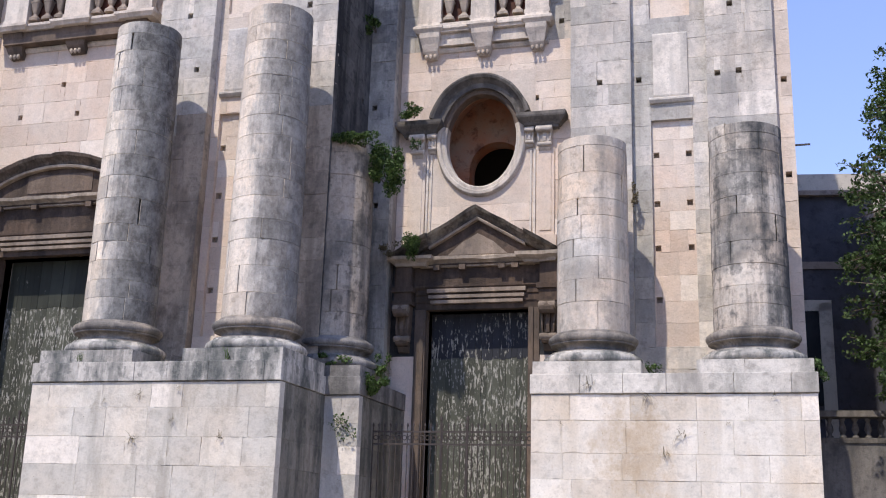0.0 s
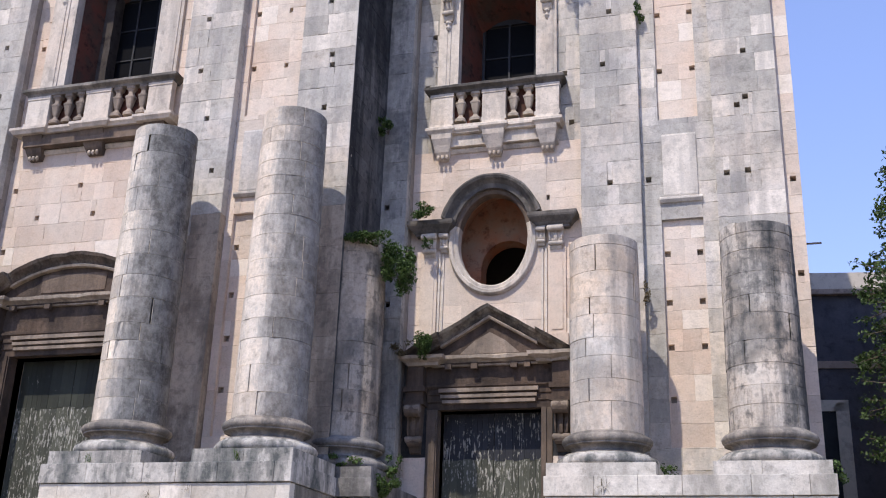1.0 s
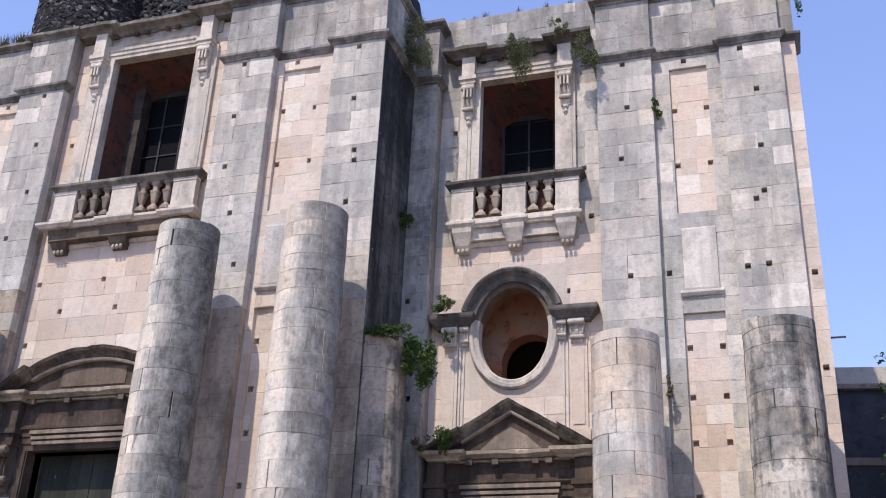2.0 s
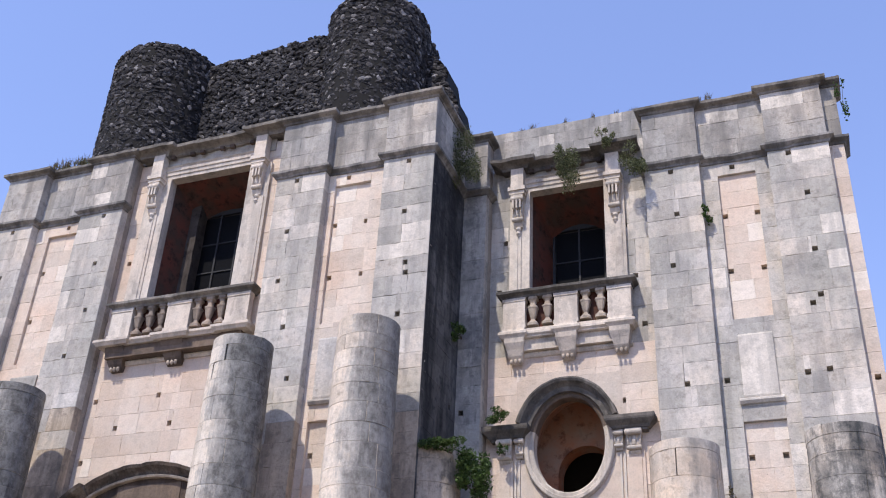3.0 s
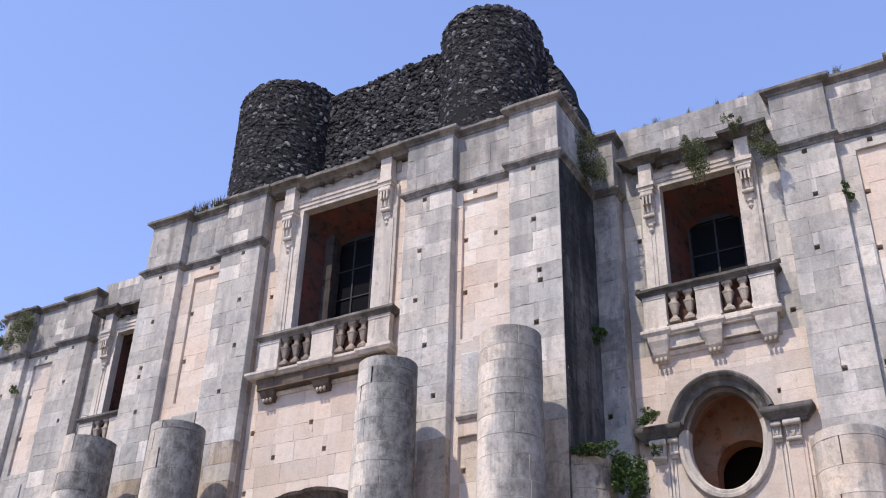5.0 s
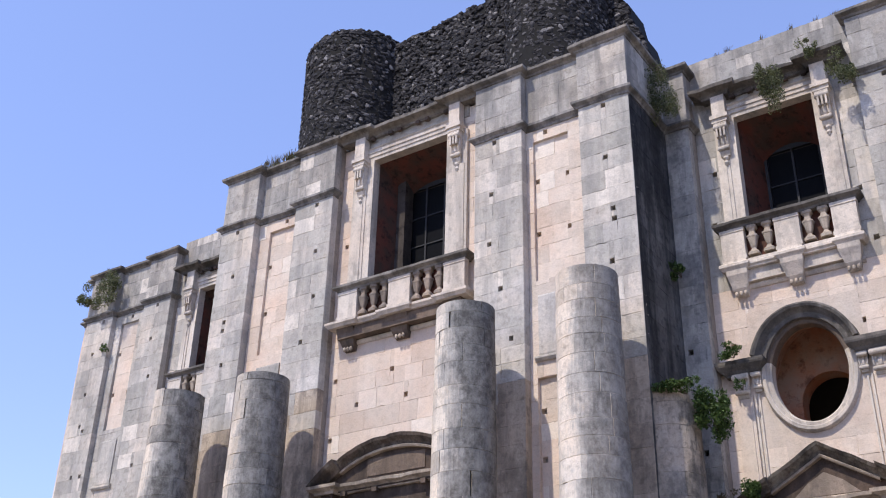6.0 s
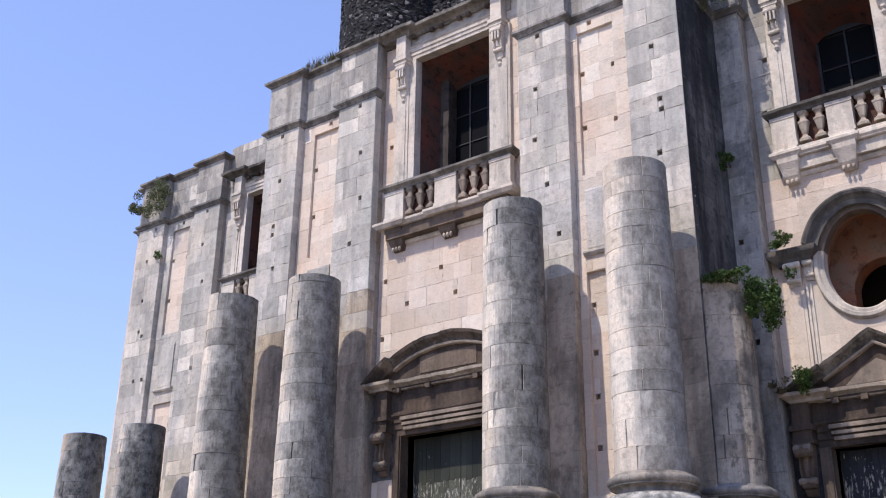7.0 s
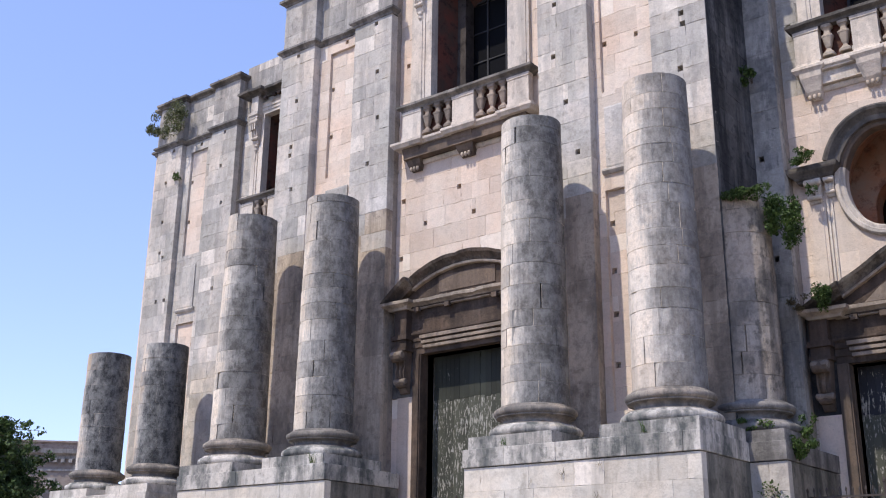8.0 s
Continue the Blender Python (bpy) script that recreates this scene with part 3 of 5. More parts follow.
def wing(s):
    door = (s * (XD - 0.06) - 1.62, s * (XD - 0.06) + 1.62, 0.0, 8.19)
    win = (s * XD - 1.36, s * XD + 1.36, 17.3, 23.5)
    oval = (s * (XD - 0.05) - 1.75, s * (XD - 0.05) + 1.75, 11.55, 16.05)
    w = core("wall_wing", s * 10.32, s * 16.05, 0, 26.38, WY + 0.31, WY + 1.4, (door, win, oval), "pinkish dressed limestone wall of a wing's door bay")
    puts = [(10.87, 21.5), (15.18, 21.52), (10.67, 19.5), (15.47, 19.48), (15.69, 17.64), (14.87, 15.03), (10.85, 15.02)]
    lay_later(w, PINK, s * 10.32, s * 16.05, 1.45, 17.0, WY, (door, win, oval), [(s * x, z) for x, z in puts if z < 17], seed=71)
    lay_later(w, ASH, s * 10.32, s * 16.05, 17.0, Z_CORN - 0.4, WY, (win,), [(s * x, z) for x, z in puts if z > 17], seed=73)
    lay_later(w, ATTIC, s * 10.32, s * 16.05, Z_CORN - 0.4, 26.45, WY, (win,), seed=72, course=0.42, long=0.75)
    pilaster(s, 16.05, 17.92, WP, "pilaster_wing_inner", [(16.8, 19.39), (17.05, 21.35), (16.94, 23.1), (16.96, 15.16)], deep=0.3)
    strip(s, 17.92, 20.18, 18.48, 19.72, WS, "wall_strip_wing")
    pilaster(s, 20.18, 22.15, WP, "pilaster_wing_outer", [(21.26, 21.43), (20.85, 23.1), (21.22, 19.31), (20.93, 17.42), (21.19, 17.68), (21.12, 15.19), (20.5, 15.16)], deep=0.3)
    c = core("wall_corner", s * 22.15, s * 22.62, 0, Z_TOP, WS + 0.3, WS + 1.0, label="narrow limestone corner strip of the church front")
    lay_later(c, PINK, s * 22.15, s * 22.62, 1.45, Z_CORN, WS, (), [(s * 22.4, 14.9), (s * 22.4, 11.9)], seed=77, long=0.9)
    lay_later(c, ATTIC, s * 22.15, s * 22.62, Z_ATT, Z_TOP, WS, seed=78, long=0.9)
    run = [(16.05, WY), (16.05, WP), (17.92, WP), (17.92, WS), (20.18, WS), (20.18, WP), (22.15, WP), (22.15, WS), (22.62, WS), (22.62, WS + 1.0)]
    mouldings("cornice_wing", run, s, CORNICE, GRIME, "grey moulded string cornice of a wing")
    mouldings("coping_wing", run, s, COPING, CROWN, "dark weathered coping of a wing's attic")
    # the flank running back
    f = part("wall_flank", boxes((s * 22.2, s * 22.6, WS + 1.0, 40, 0, Z_TOP)), MORTAR)
    tagged(f, "rough side wall of the church running back", "wall", kind="structure")


for s in (1, -1):
    wing(s)

# ---- pedestals ----


def pedestal(s, x0, x1, yf, yb, plinths, label, face=None):
    face = face or PEDESTAL
    t = tagged(empty("pedestal", (0, 0, 0)), label, "pedestal", "pedestals under the columns")
    a, b = min(s * x0, s * x1), max(s * x0, s * x1)
    part("core", boxes((a + 0.28, b - 0.28, yf + 0.28, yb, 1.45, 5.5)), MORTAR, t)
    x = a - 0.03
    rnd = random.Random(int(abs(x0) * 10))
    while x < b:
        w = min(rnd.uniform(0.9, 1.7), b + 0.03 - x)
        if b - x - w < 0.4:
            w = b + 0.03 - x
        # Narrow pedestals' caps use grimy stone, darker for the shade they stand in.
        part("cap_stone", box(bmesh.new(), x + 0.003, x + w - 0.003, yf - 0.06 + rnd.uniform(-0.008, 0.008), yb, 5.07, 5.57, 0.018), (CAPBAND if face is GREYPEDESTAL else PALECAP) if plinths else GRIME, t)
        x += w
    for p in plinths:
        part("plinth", boxes((p - 1.39, p - 0.2 + rnd.uniform(-.3, .3), yf, yf + 2.78, 5.572, 5.91)), CAPBAND if face is GREYPEDESTAL else PALECAP, t)
        q = t.children[-1].data.vertices
        hi = max(v.co.x for v in q)
        part("plinth", boxes((hi + 0.006, p + 1.39, yf + 0.01, yf + 2.78, 5.572, 5.905)), CAPBAND if face is GREYPEDESTAL else PALECAP, t)
    body = dict(course=0.705, long=1.35, depth=0.28)
    lay_later(t, face, a, b, 1.5, 5.05, yf, seed=int(abs(x0) * 3) + (5 if s > 0 else 8), **body)
    # The +x flank takes the shaded copy, the -x flank the plain stone.
    lay_later(t, SHADEDFLANK, yf + 0.28, yb, 1.5, 5.05, b, seed=int(abs(x0) * 3) + 6, face="+x", **body)
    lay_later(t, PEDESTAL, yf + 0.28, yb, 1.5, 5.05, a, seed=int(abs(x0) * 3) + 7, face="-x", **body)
    return t


COLS_C = (4.24, 8.49)
COLS_W = (17.02, 21.18)
PED_Y, PEDW_Y = -3.82, -0.89
for s in (1, -1):
    pedestal(s, 2.72, 9.88, PED_Y, -0.3, [s * x for x in COLS_C], "long limestone block pedestal carrying two broken columns", GREYPEDESTAL)
    pedestal(s, 15.60, 22.62, PEDW_Y, WS, [s * x for x in COLS_W], "long pale limestone pedestal of a wing with yellow stains")
    pedestal(s, 9.46, 10.88, PEDW_Y, WY, [], "narrow stained limestone pedestal beside the projecting block", ASH)
    tagged(part("plinth_block", boxes((s * 9.46, s * 10.86, PEDW_Y + 0.01, PEDW_Y + 2.6, 5.575, 5.88)), GRIME), "grey plinth of the engaged column", "plinth", kind="structure")

# ---- columns ----


def drum_stone(a0, a1, r0, r1, z0, z1, rnd, seg):
    """One stone of a shaft course: outer face with rubbed arrises."""
    bm = bmesh.new()
    gap = (0.022 if rnd.random() < 0.16 else 0.004) / r0
    a0, a1 = a0 + gap, a1 - gap
    c, ca = 0.008, 0.008 / r0
    zz = [z0 + 0.001, z0 + c, z1 - c, z1 - 0.001]
    push = rnd.uniform(-0.006, 0.008)
    grid = []
    angs = [a0] + [a0 + ca + (a1 - a0 - 2 * ca) * i / seg for i in range(seg + 1)] + [a1]
    bite = rnd.uniform(a0, a1) if rnd.random() < 0.35 else None
    for zi, z in enumerate(zz):
        row = []
        for ai, a in enumerate(angs):
            f = (z - z0) / (z1 - z0)
            r = r0 + (r1 - r0) * f + push
            if zi in (0, 3) or ai in (0, len(angs) - 1):
                r -= 0.011
            if bite is not None and abs(a - bite) < 0.12 and zi in (2, 3):
                r -= 0.03 * rnd.random()
            row.append(bm.verts.new((r * math.cos(a), r * math.sin(a), z)))
        grid.append(row)
    back = [[bm.verts.new((v.co.x * 0.86, v.co.y * 0.86, v.co.z)) for v in row] for row in (grid[0], grid[-1])]
    grid = [back[0]] + grid + [back[1]]
    for r_a, r_b in zip(grid, grid[1:]):
        for i in range(len(r_a) - 1):
            bm.faces.new((r_a[i], r_a[i + 1], r_b[i + 1], r_b[i]))
    return bm


def torus_profile(r, z0, z1, n=7):
    h = (z1 - z0) / 2
    return [(r - h + h * math.sin(math.pi * i / n), (z0 + z1) / 2 - h * math.cos(math.pi * i / n)) for i in range(n + 1)]


def column(x, y, top, seed, label, mat=None):
    mat = mat or SHAFT
    rnd = random.Random(seed)
    t = tagged(empty("column", (x, y, 5.91)), label, "column", "broken columns along the church front")
    low = [(1.0, 0.0)] + torus_profile(1.35, 0.0, 0.27) + [(1.19, 0.28), (1.18, 0.32)]
    high = [(0.98, 0.30), (1.16, 0.305), (1.16, 0.345), (1.13, 0.35), (1.02, 0.37), (0.95, 0.42), (0.945, 0.48), (1.0, 0.54), (1.08, 0.56), (1.145, 0.565), (1.145, 0.60)] + torus_profile(1.21, 0.60, 0.82) + [(1.05, 0.83), (1.05, 0.875), (1.0, 0.90), (0.95, 0.905)]
    # The engaged stump's darker base puts its shade into the stone.
    part("lower_torus", lathe(bmesh.new(), low, 48, wobble=0.008, seed=seed), GRIME if mat is ENGAGED else CAPBAND, t, "" if mat is ENGAGED else "pale worn torus", smooth=True)
    part("base_moulding", lathe(bmesh.new(), high, 48, wobble=0.008, seed=seed), GRIME if mat is ENGAGED else BASE, t, "dark upper torus", smooth=True)
    h = top - 5.91
    z = 0.9
    full = 10.5

    def radius(zz):
        f = max(0.0, (zz - 1.1) / full)
        return 0.985 - 0.085 * f ** 1.6
    part("shaft_core", lathe(bmesh.new(), [(0.88, z), (0.82, h - 0.03)], 32), mat, t)
    while z < h - 0.05:
        d = rnd.uniform(0.48, 0.78)
        if h - z - d < 0.3:
            d = h - z
        n = rnd.choice((3, 3, 4))
        a = rnd.uniform(0, 6.28)
        for k in range(n):
            a1 = a + 2 * math.pi / n * rnd.uniform(0.8, 1.2) if k < n - 1 else first + 2 * math.pi
            if k == 0:
                first = a
            zt = z + d - (rnd.uniform(0.0, 0.07) if z + d >= h - 0.01 else 0)
            part("drum_stone", drum_stone(a, a1, radius(z), radius(z + d), z, zt, rnd, 15), mat, t)
            a = a1
        z += d
    part("broken_top", lathe(bmesh.new(), [(radius(h) - 0.05, h - 0.14), (radius(h) - 0.06, h - 0.05), (0.5, h - 0.03)], 30, wobble=0.03, seed=seed), CROWN, t)
    return t


CL = "tall weathered grey limestone column, broken off, on a moulded base"
CW = "shorter stained limestone column stump on a moulded base"
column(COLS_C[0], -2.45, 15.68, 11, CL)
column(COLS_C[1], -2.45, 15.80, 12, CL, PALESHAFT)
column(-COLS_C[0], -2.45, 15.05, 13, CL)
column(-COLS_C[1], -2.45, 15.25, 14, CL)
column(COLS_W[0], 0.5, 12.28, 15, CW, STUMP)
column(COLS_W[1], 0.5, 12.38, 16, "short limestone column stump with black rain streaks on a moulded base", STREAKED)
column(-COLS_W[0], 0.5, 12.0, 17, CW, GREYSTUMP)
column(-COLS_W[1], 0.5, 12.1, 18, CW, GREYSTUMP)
column(9.45, 0.5, 12.82, 19, "engaged column stump beside the projecting block, overgrown at the top", ENGAGED)
column(-9.45, 0.5, 12.5, 20, "engaged column stump beside the projecting block", ENGAGED)

# ---- balconies ----


def baluster_mesh(w, h):
    """Flat-fronted tapering baluster."""
    bm = bmesh.new()
    prof = [(0.44, 0), (0.43, 0.09), (0.22, 0.18), (0.15, 0.24), (0.22, 0.30), (0.30, 0.44), (0.37, 0.58), (0.42, 0.61), (0.42, 0.66), (0.26, 0.70), (0.22, 0.80), (0.30, 0.88), (0.40, 0.91), (0.40, 1.0)]
    rings = []
    for r, z in prof:
        r *= w
        rings.append([bm.verts.new((x * r, y * r * 0.9, z * h)) for x, y in ((-1, -0.7), (-0.7, -1), (0.7, -1), (1, -0.7), (1, 0.7), (0.7, 1), (-0.7, 1), (-1, 0.7))])
    for a, b in zip(rings, rings[1:]):
        for i in range(8):
            j = (i + 1) % 8
            bm.faces.new((a[i], a[j], b[j], b[i]))
    bm.faces.new(list(reversed(rings[0])))
    bm.faces.new(rings[-1])
    return bm


def balcony(x, y, half, mid, gap_end, n, zr, label):
    """Stone balcony front: handrail, three piers, balusters, stepped base on three brackets."""
    t = tagged(empty("balcony", (x, y, 0)), label, "balcony", "balconies of the upper windows")
    out = 0.42
    zb = zr - 1.62
    part("handrail", erode(sweep(bmesh.new(), [(-half, 0.05), (-half, -out), (half, -out), (half, 0.05)], [(-0.24, zr - 0.24), (0.02, zr - 0.24), (0.05, zr - 0.17), (0.14, zr - 0.12), (0.18, zr - 0.09), (0.18, zr), (-0.24, zr)]), 0.016, 0.3, x), CROWN if n == 3 else DARKCROWN, t)
    for a, b in ((-half + 0.02, -gap_end), (-mid, mid), (gap_end, half - 0.02)):
        part("pier", boxes((a, b, -out, -out + 0.26, zb + 0.3, zr - 0.24), (a - 0.03, b + 0.03, -out - 0.03, -out + 0.28, zb + 0.22, zb + 0.36), (a - 0.02, b + 0.02, -out - 0.025, -out + 0.27, zr - 0.36, zr - 0.24)), TRIM, t)
    for s in (-1, 1):
        for i in range(n):
            c = s * (mid + (gap_end - mid) * (i + 0.5) / n)
            ob = part("baluster", baluster_mesh((gap_end - mid) / n * 0.8, 1.08), TANSTONE if n == 3 else WORN, t)
            ob.location = (c, -out + 0.13, zb + 0.30)
    # Added dark panel gives the gaps between balusters their shade.
    part("infill_panel", boxes((-gap_end - 0.05, gap_end + 0.05, -0.13, -0.04, zb + 0.2, zr - 0.2)), REDWALL, t, "dark red panel added for the shade behind the balusters")
    brk = [(-half + 0.06, -gap_end + 0.02), (-mid, mid), (gap_end - 0.02, half - 0.06)]
    ext = 0.18 if n == 3 else 0.0
    path = [(-half - 0.1, 0.03), (-half - 0.1, -out - 0.16), (-gap_end + 0.1, -out - 0.16), (-gap_end + 0.1, -out - 0.04), (-mid - 0.1, -out - 0.04), (-mid - 0.1, -out - 0.16), (mid + 0.1, -out - 0.16), (mid + 0.1, -out - 0.04), (gap_end - 0.1, -out - 0.04), (gap_end - 0.1, -out - 0.16), (half + 0.1, -out - 0.16), (half + 0.1, 0.03)]
    part("base_slab", sweep(bmesh.new(), path, [(-0.38, zb - 0.14), (ext - 0.1, zb - 0.14), (ext - 0.06, zb - 0.08), (ext, zb - 0.02), (ext, zb + 0.07), (-0.1, zb + 0.14), (-0.12, zb + 0.22), (-0.38, zb + 0.22)]), TRIM, t)
    under = CARVED if n == 3 else TRIM
    part("apron", boxes((-half + 0.3 - ext, half - 0.3 + ext, -0.26 - ext, 0.0, zb - 0.55, zb - 0.13)), under, t)
    part("floor_slab", boxes((-half + 0.05, half - 0.05, -out + 0.02, 0.4, zb - 0.12, zb + 0.2)), TRIM, t)
    for a, b in brk:
        bm = bmesh.new()
        pr = [(-0.02, zb - 0.14), (out + 0.08, zb - 0.14), (out + 0.05, zb - 0.3), (out - 0.05, zb - 0.5), (out - 0.14, zb - 0.72), (0.16, zb - 0.86), (0.06, zb - 0.95), (-0.02, zb - 0.95)]
        taper = [0.04 + max(0.0, zb - 0.3 - z) * 0.24 for o, z in pr]
        lo = [bm.verts.new((a + k, -o, z)) for k, (o, z) in zip(taper, pr)]
        hi = [bm.verts.new((b - k, -o, z)) for k, (o, z) in zip(taper, pr)]
        for i in range(len(pr)):
            j = (i + 1) % len(pr)
            bm.faces.new((lo[i], lo[j], hi[j], hi[i]))
        bm.faces.new(lo)
        bm.faces.new(list(reversed(hi)))
        br = part("bracket", bm, under, t)
        for k in range(3):
            c = (a + b) / 2 + (k - 1) * 0.15
            part("drop", lathe(bmesh.new(), [(0.02, zb - 1.0), (0.055, zb - 0.95), (0.06, zb - 0.89), (0.04, zb - 0.83)], 10, at=(c, -0.24)), WORN, br, smooth=True)
    part("lower_moulding", sweep(bmesh.new(), [(-half + 0.1, 0.0), (half - 0.1, 0.0)], [(-0.06, zb - 0.72), (0.06, zb - 0.72), (0.12, zb - 0.64), (0.12, zb - 0.58), (0.04, zb - 0.52), (-0.06, zb - 0.52)]), TRIM, t)
    return t


balcony(0, 0.0, 2.85, 0.48, 1.95, 3, 19.12, "pale stone balcony with dark handrail over the main portal")
for s in (1, -1):
    balcony(s * XD, WY, 2.22, 0.40, 1.42, 2, 19.2, "smaller pale stone balcony with dark handrail and four balusters")

# ---- carved consoles and windows ----


def console_mesh(w, z0, z1, out):
    """Scroll bracket: fluted S-shaped body with a large roll above and a small roll and leaf below."""
    bm = bmesh.new()
    h = z1 - z0
    pr = [(0, 1), (0.92, 1), (0.92, 0.86), (0.62, 0.78), (0.56, 0.66), (0.66, 0.5), (0.60, 0.36), (0.40, 0.28), (0.30, 0.2), (0.34, 0.12), (0.18, 0.02), (0.0, 0.0)]
    cuts = (0, 0.10, 0.16, 0.32, 0.38, 0.62, 0.68, 0.84, 0.90, 1.0)
    rows = []
    for i, f in enumerate(cuts):
        k = 0.74 if i in (2, 3, 6, 7) else 1.0
        rows.append([bm.verts.new(((f - 0.5) * w * (0.72 + 0.28 * z), -o * out * (k if 0.15 < z < 0.8 else 1), z0 + h * z)) for o, z in pr])
    for a, b in zip(rows, rows[1:]):
        for j in range(len(pr)):
            k = (j + 1) % len(pr)
            bm.faces.new((a[j], a[k], b[k], b[j]))
    bm.faces.new(rows[0])
    bm.faces.new(list(reversed(rows[-1])))
    for cy, cz, r, ww in ((-0.80 * out, z0 + 0.86 * h, 0.30 * out, w * 1.06), (-0.42 * out, z0 + 0.24 * h, 0.24 * out, w * 0.92)):
        rings = []
        for x, q in ((-ww / 2, 0.75), (-ww / 2 + 0.03, 1.0), (ww / 2 - 0.03, 1.0), (ww / 2, 0.75)):
            rings.append([bm.verts.new((x, cy + r * q * math.cos(2 * math.pi * i / 12), cz + r * q * math.sin(2 * math.pi * i / 12))) for i in range(12)])
        for r0, r1 in zip(rings, rings[1:]):
            for i in range(12):
                bm.faces.new((r0[i], r0[(i + 1) % 12], r1[(i + 1) % 12], r1[i]))
        bm.faces.new(rings[0])
        bm.faces.new(list(reversed(rings[-1])))
    return bm


def put(name, bm, mat, parent, x, y, label=""):
    ob = part(name, bm, mat, parent, label)
    ob.location = (x, y, 0)
    return ob


# Near-black panes paint the unlit rooms behind, with sky reflection held down.
UNLITPANE = plain("unlit_room_pane", (0.006, 0.0065, 0.008), 0.5)
UNLITPANE.node_tree.nodes["Principled BSDF"].inputs["Specular IOR Level"].default_value = 0.04


def tall_window(x, y, half, z_top, jamb, z_corn, reach, name, rows):
    """Window aedicule: jambs, fluted consoles, architrave, cornice, deep red reveal and old glazing."""
    t = tagged(empty(name, (x, y, 0)), "tall window with carved stone frame, deep red plaster reveal and old dark panes", "window", kind="structure")
    for s in (-1, 1):
        part("jamb", boxes((s * half, s * (half + 0.3), -0.10, 0.3, 17.3, z_top), (s * (half + 0.3), s * (half + jamb), -0.14, 0.05, 17.3, z_top - 0.1), (s * (half + 0.42), s * (half + jamb - 0.12), -0.17, -0.13, 19.0, z_top - 1.6)), TRIM, t)
        cx = s * (half + jamb * 0.55)
        put("console", console_mesh(0.46, z_top - 1.55, z_top - 0.25, 0.34), TRIM, t, cx, -0.13)
        put("console_cap", boxes((-0.28, 0.28, -0.36, 0.0, z_top - 0.25, z_top - 0.1), (-0.32, 0.32, -0.42, 0.0, z_top - 0.1, z_top + 0.05), (-0.24, 0.24, -0.34, 0.0, z_top + 0.05, z_corn - 0.34)), TRIM, t, cx, -0.1)
        for k in (-1, 0, 1):
            put("flute_rib", box(bmesh.new(), k * 0.13 - 0.035, k * 0.13 + 0.035, -0.345, -0.2, z_top - 0.85, z_top - 0.3, 0.012), TRIM, t, cx, -0.13)
        put("drop", lathe(bmesh.new(), [(0.03, z_top - 1.9), (0.09, z_top - 1.8), (0.06, z_top - 1.7), (0.11, z_top - 1.62), (0.09, z_top - 1.54)], 10), TRIM, t, cx, -0.16)
    a = half + 0.3
    part("architrave", sweep(bmesh.new(), [(-a, 0), (a, 0)], [(-0.3, z_top), (0.10, z_top), (0.10, z_top + 0.14), (0.14, z_top + 0.16), (0.14, z_top + 0.30), (0.18, z_top + 0.32), (0.18, z_top + 0.46), (0.24, z_top + 0.52), (-0.3, z_top + 0.52)]), TRIM, t)
    part("frieze", boxes((-half - jamb, half + jamb, -0.06, 0.25, z_top + 0.52, z_corn - 0.34)), ASH, t)
    c = half + jamb * 0.55
    run = [(-reach, 0.1), (-reach, -0.40), (-c + 0.35, -0.40), (-c + 0.35, -0.18), (c - 0.35, -0.18), (c - 0.35, -0.40), (reach, -0.40), (reach, 0.1)]
    part("window_cornice", erode(sweep(bmesh.new(), run, [(-0.3, z_corn - 0.36), (0.0, z_corn - 0.36), (0.03, z_corn - 0.28), (0.1, z_corn - 0.22), (0.16, z_corn - 0.20), (0.36, z_corn - 0.15), (0.38, z_corn - 0.03), (0.28, z_corn), (-0.3, z_corn + 0.03)]), 0.045, 0.3, x), CROWN if rows == 5 else DARKCROWN, t)
    part("cornice_bed", boxes((-reach + 0.05, reach - 0.05, -0.2, 0.3, z_corn - 0.33, z_corn - 0.01)), DARKCROWN, t)
    for i in range(9):
        u = -c + 0.5 + (2 * c - 1.0) * i / 8
        if i % 3 != 1:
            part("dentil", boxes((u - 0.09, u + 0.09, -0.3, -0.15, z_corn - 0.5, z_corn - 0.36)), BROWN, t)
    # deep reveal, narrowing to the glazing
    d = 1.75
    g = half - 0.35
    bm = bmesh.new()
    for sx in (-1, 1):
        q = [bm.verts.new(p) for p in ((sx * half, 0.28, 17.3), (sx * g, d, 17.3), (sx * g, d, z_top - 0.55), (sx * half, 0.28, z_top))]
        r = [bm.verts.new((v.co.x + sx * 0.25, v.co.y, v.co.z)) for v in q]
        for i in range(4):
            j = (i + 1) % 4
            bm.faces.new((q[i], q[j], r[j], r[i]))
        bm.faces.new(q)
        bm.faces.new(r)
    part("reveal", bm, REDWALL, t)
    bm = bmesh.new()
    n = 10
    lo, hi = [], []
    for i in range(n + 1):
        f = i / n * 2 - 1
        lo.append((bm.verts.new((f * half, 0.28, z_top + 0.0)), bm.verts.new((f * g, d, z_top - 0.55 - 0.45 * f * f))))
        hi.append((bm.verts.new((f * half, 0.28, z_top + 0.4)), bm.verts.new((f * g, d, z_top + 0.4))))
    for i in range(n):
        bm.faces.new((lo[i][0], lo[i + 1][0], lo[i + 1][1], lo[i][1]))
        bm.faces.new((hi[i][0], hi[i][1], hi[i + 1][1], hi[i + 1][0]))
        bm.faces.new((lo[i][0], hi[i][0], hi[i + 1][0], lo[i + 1][0]))
    part("reveal_vault", bm, REDWALL, t)
    # Sill coloured dark to stop sun bouncing up into the reveal.
    part("sill", boxes((-half, half, -0.1, d, 17.1, 17.3)), CROWN, t)
    lights = 3 if rows == 5 else 2
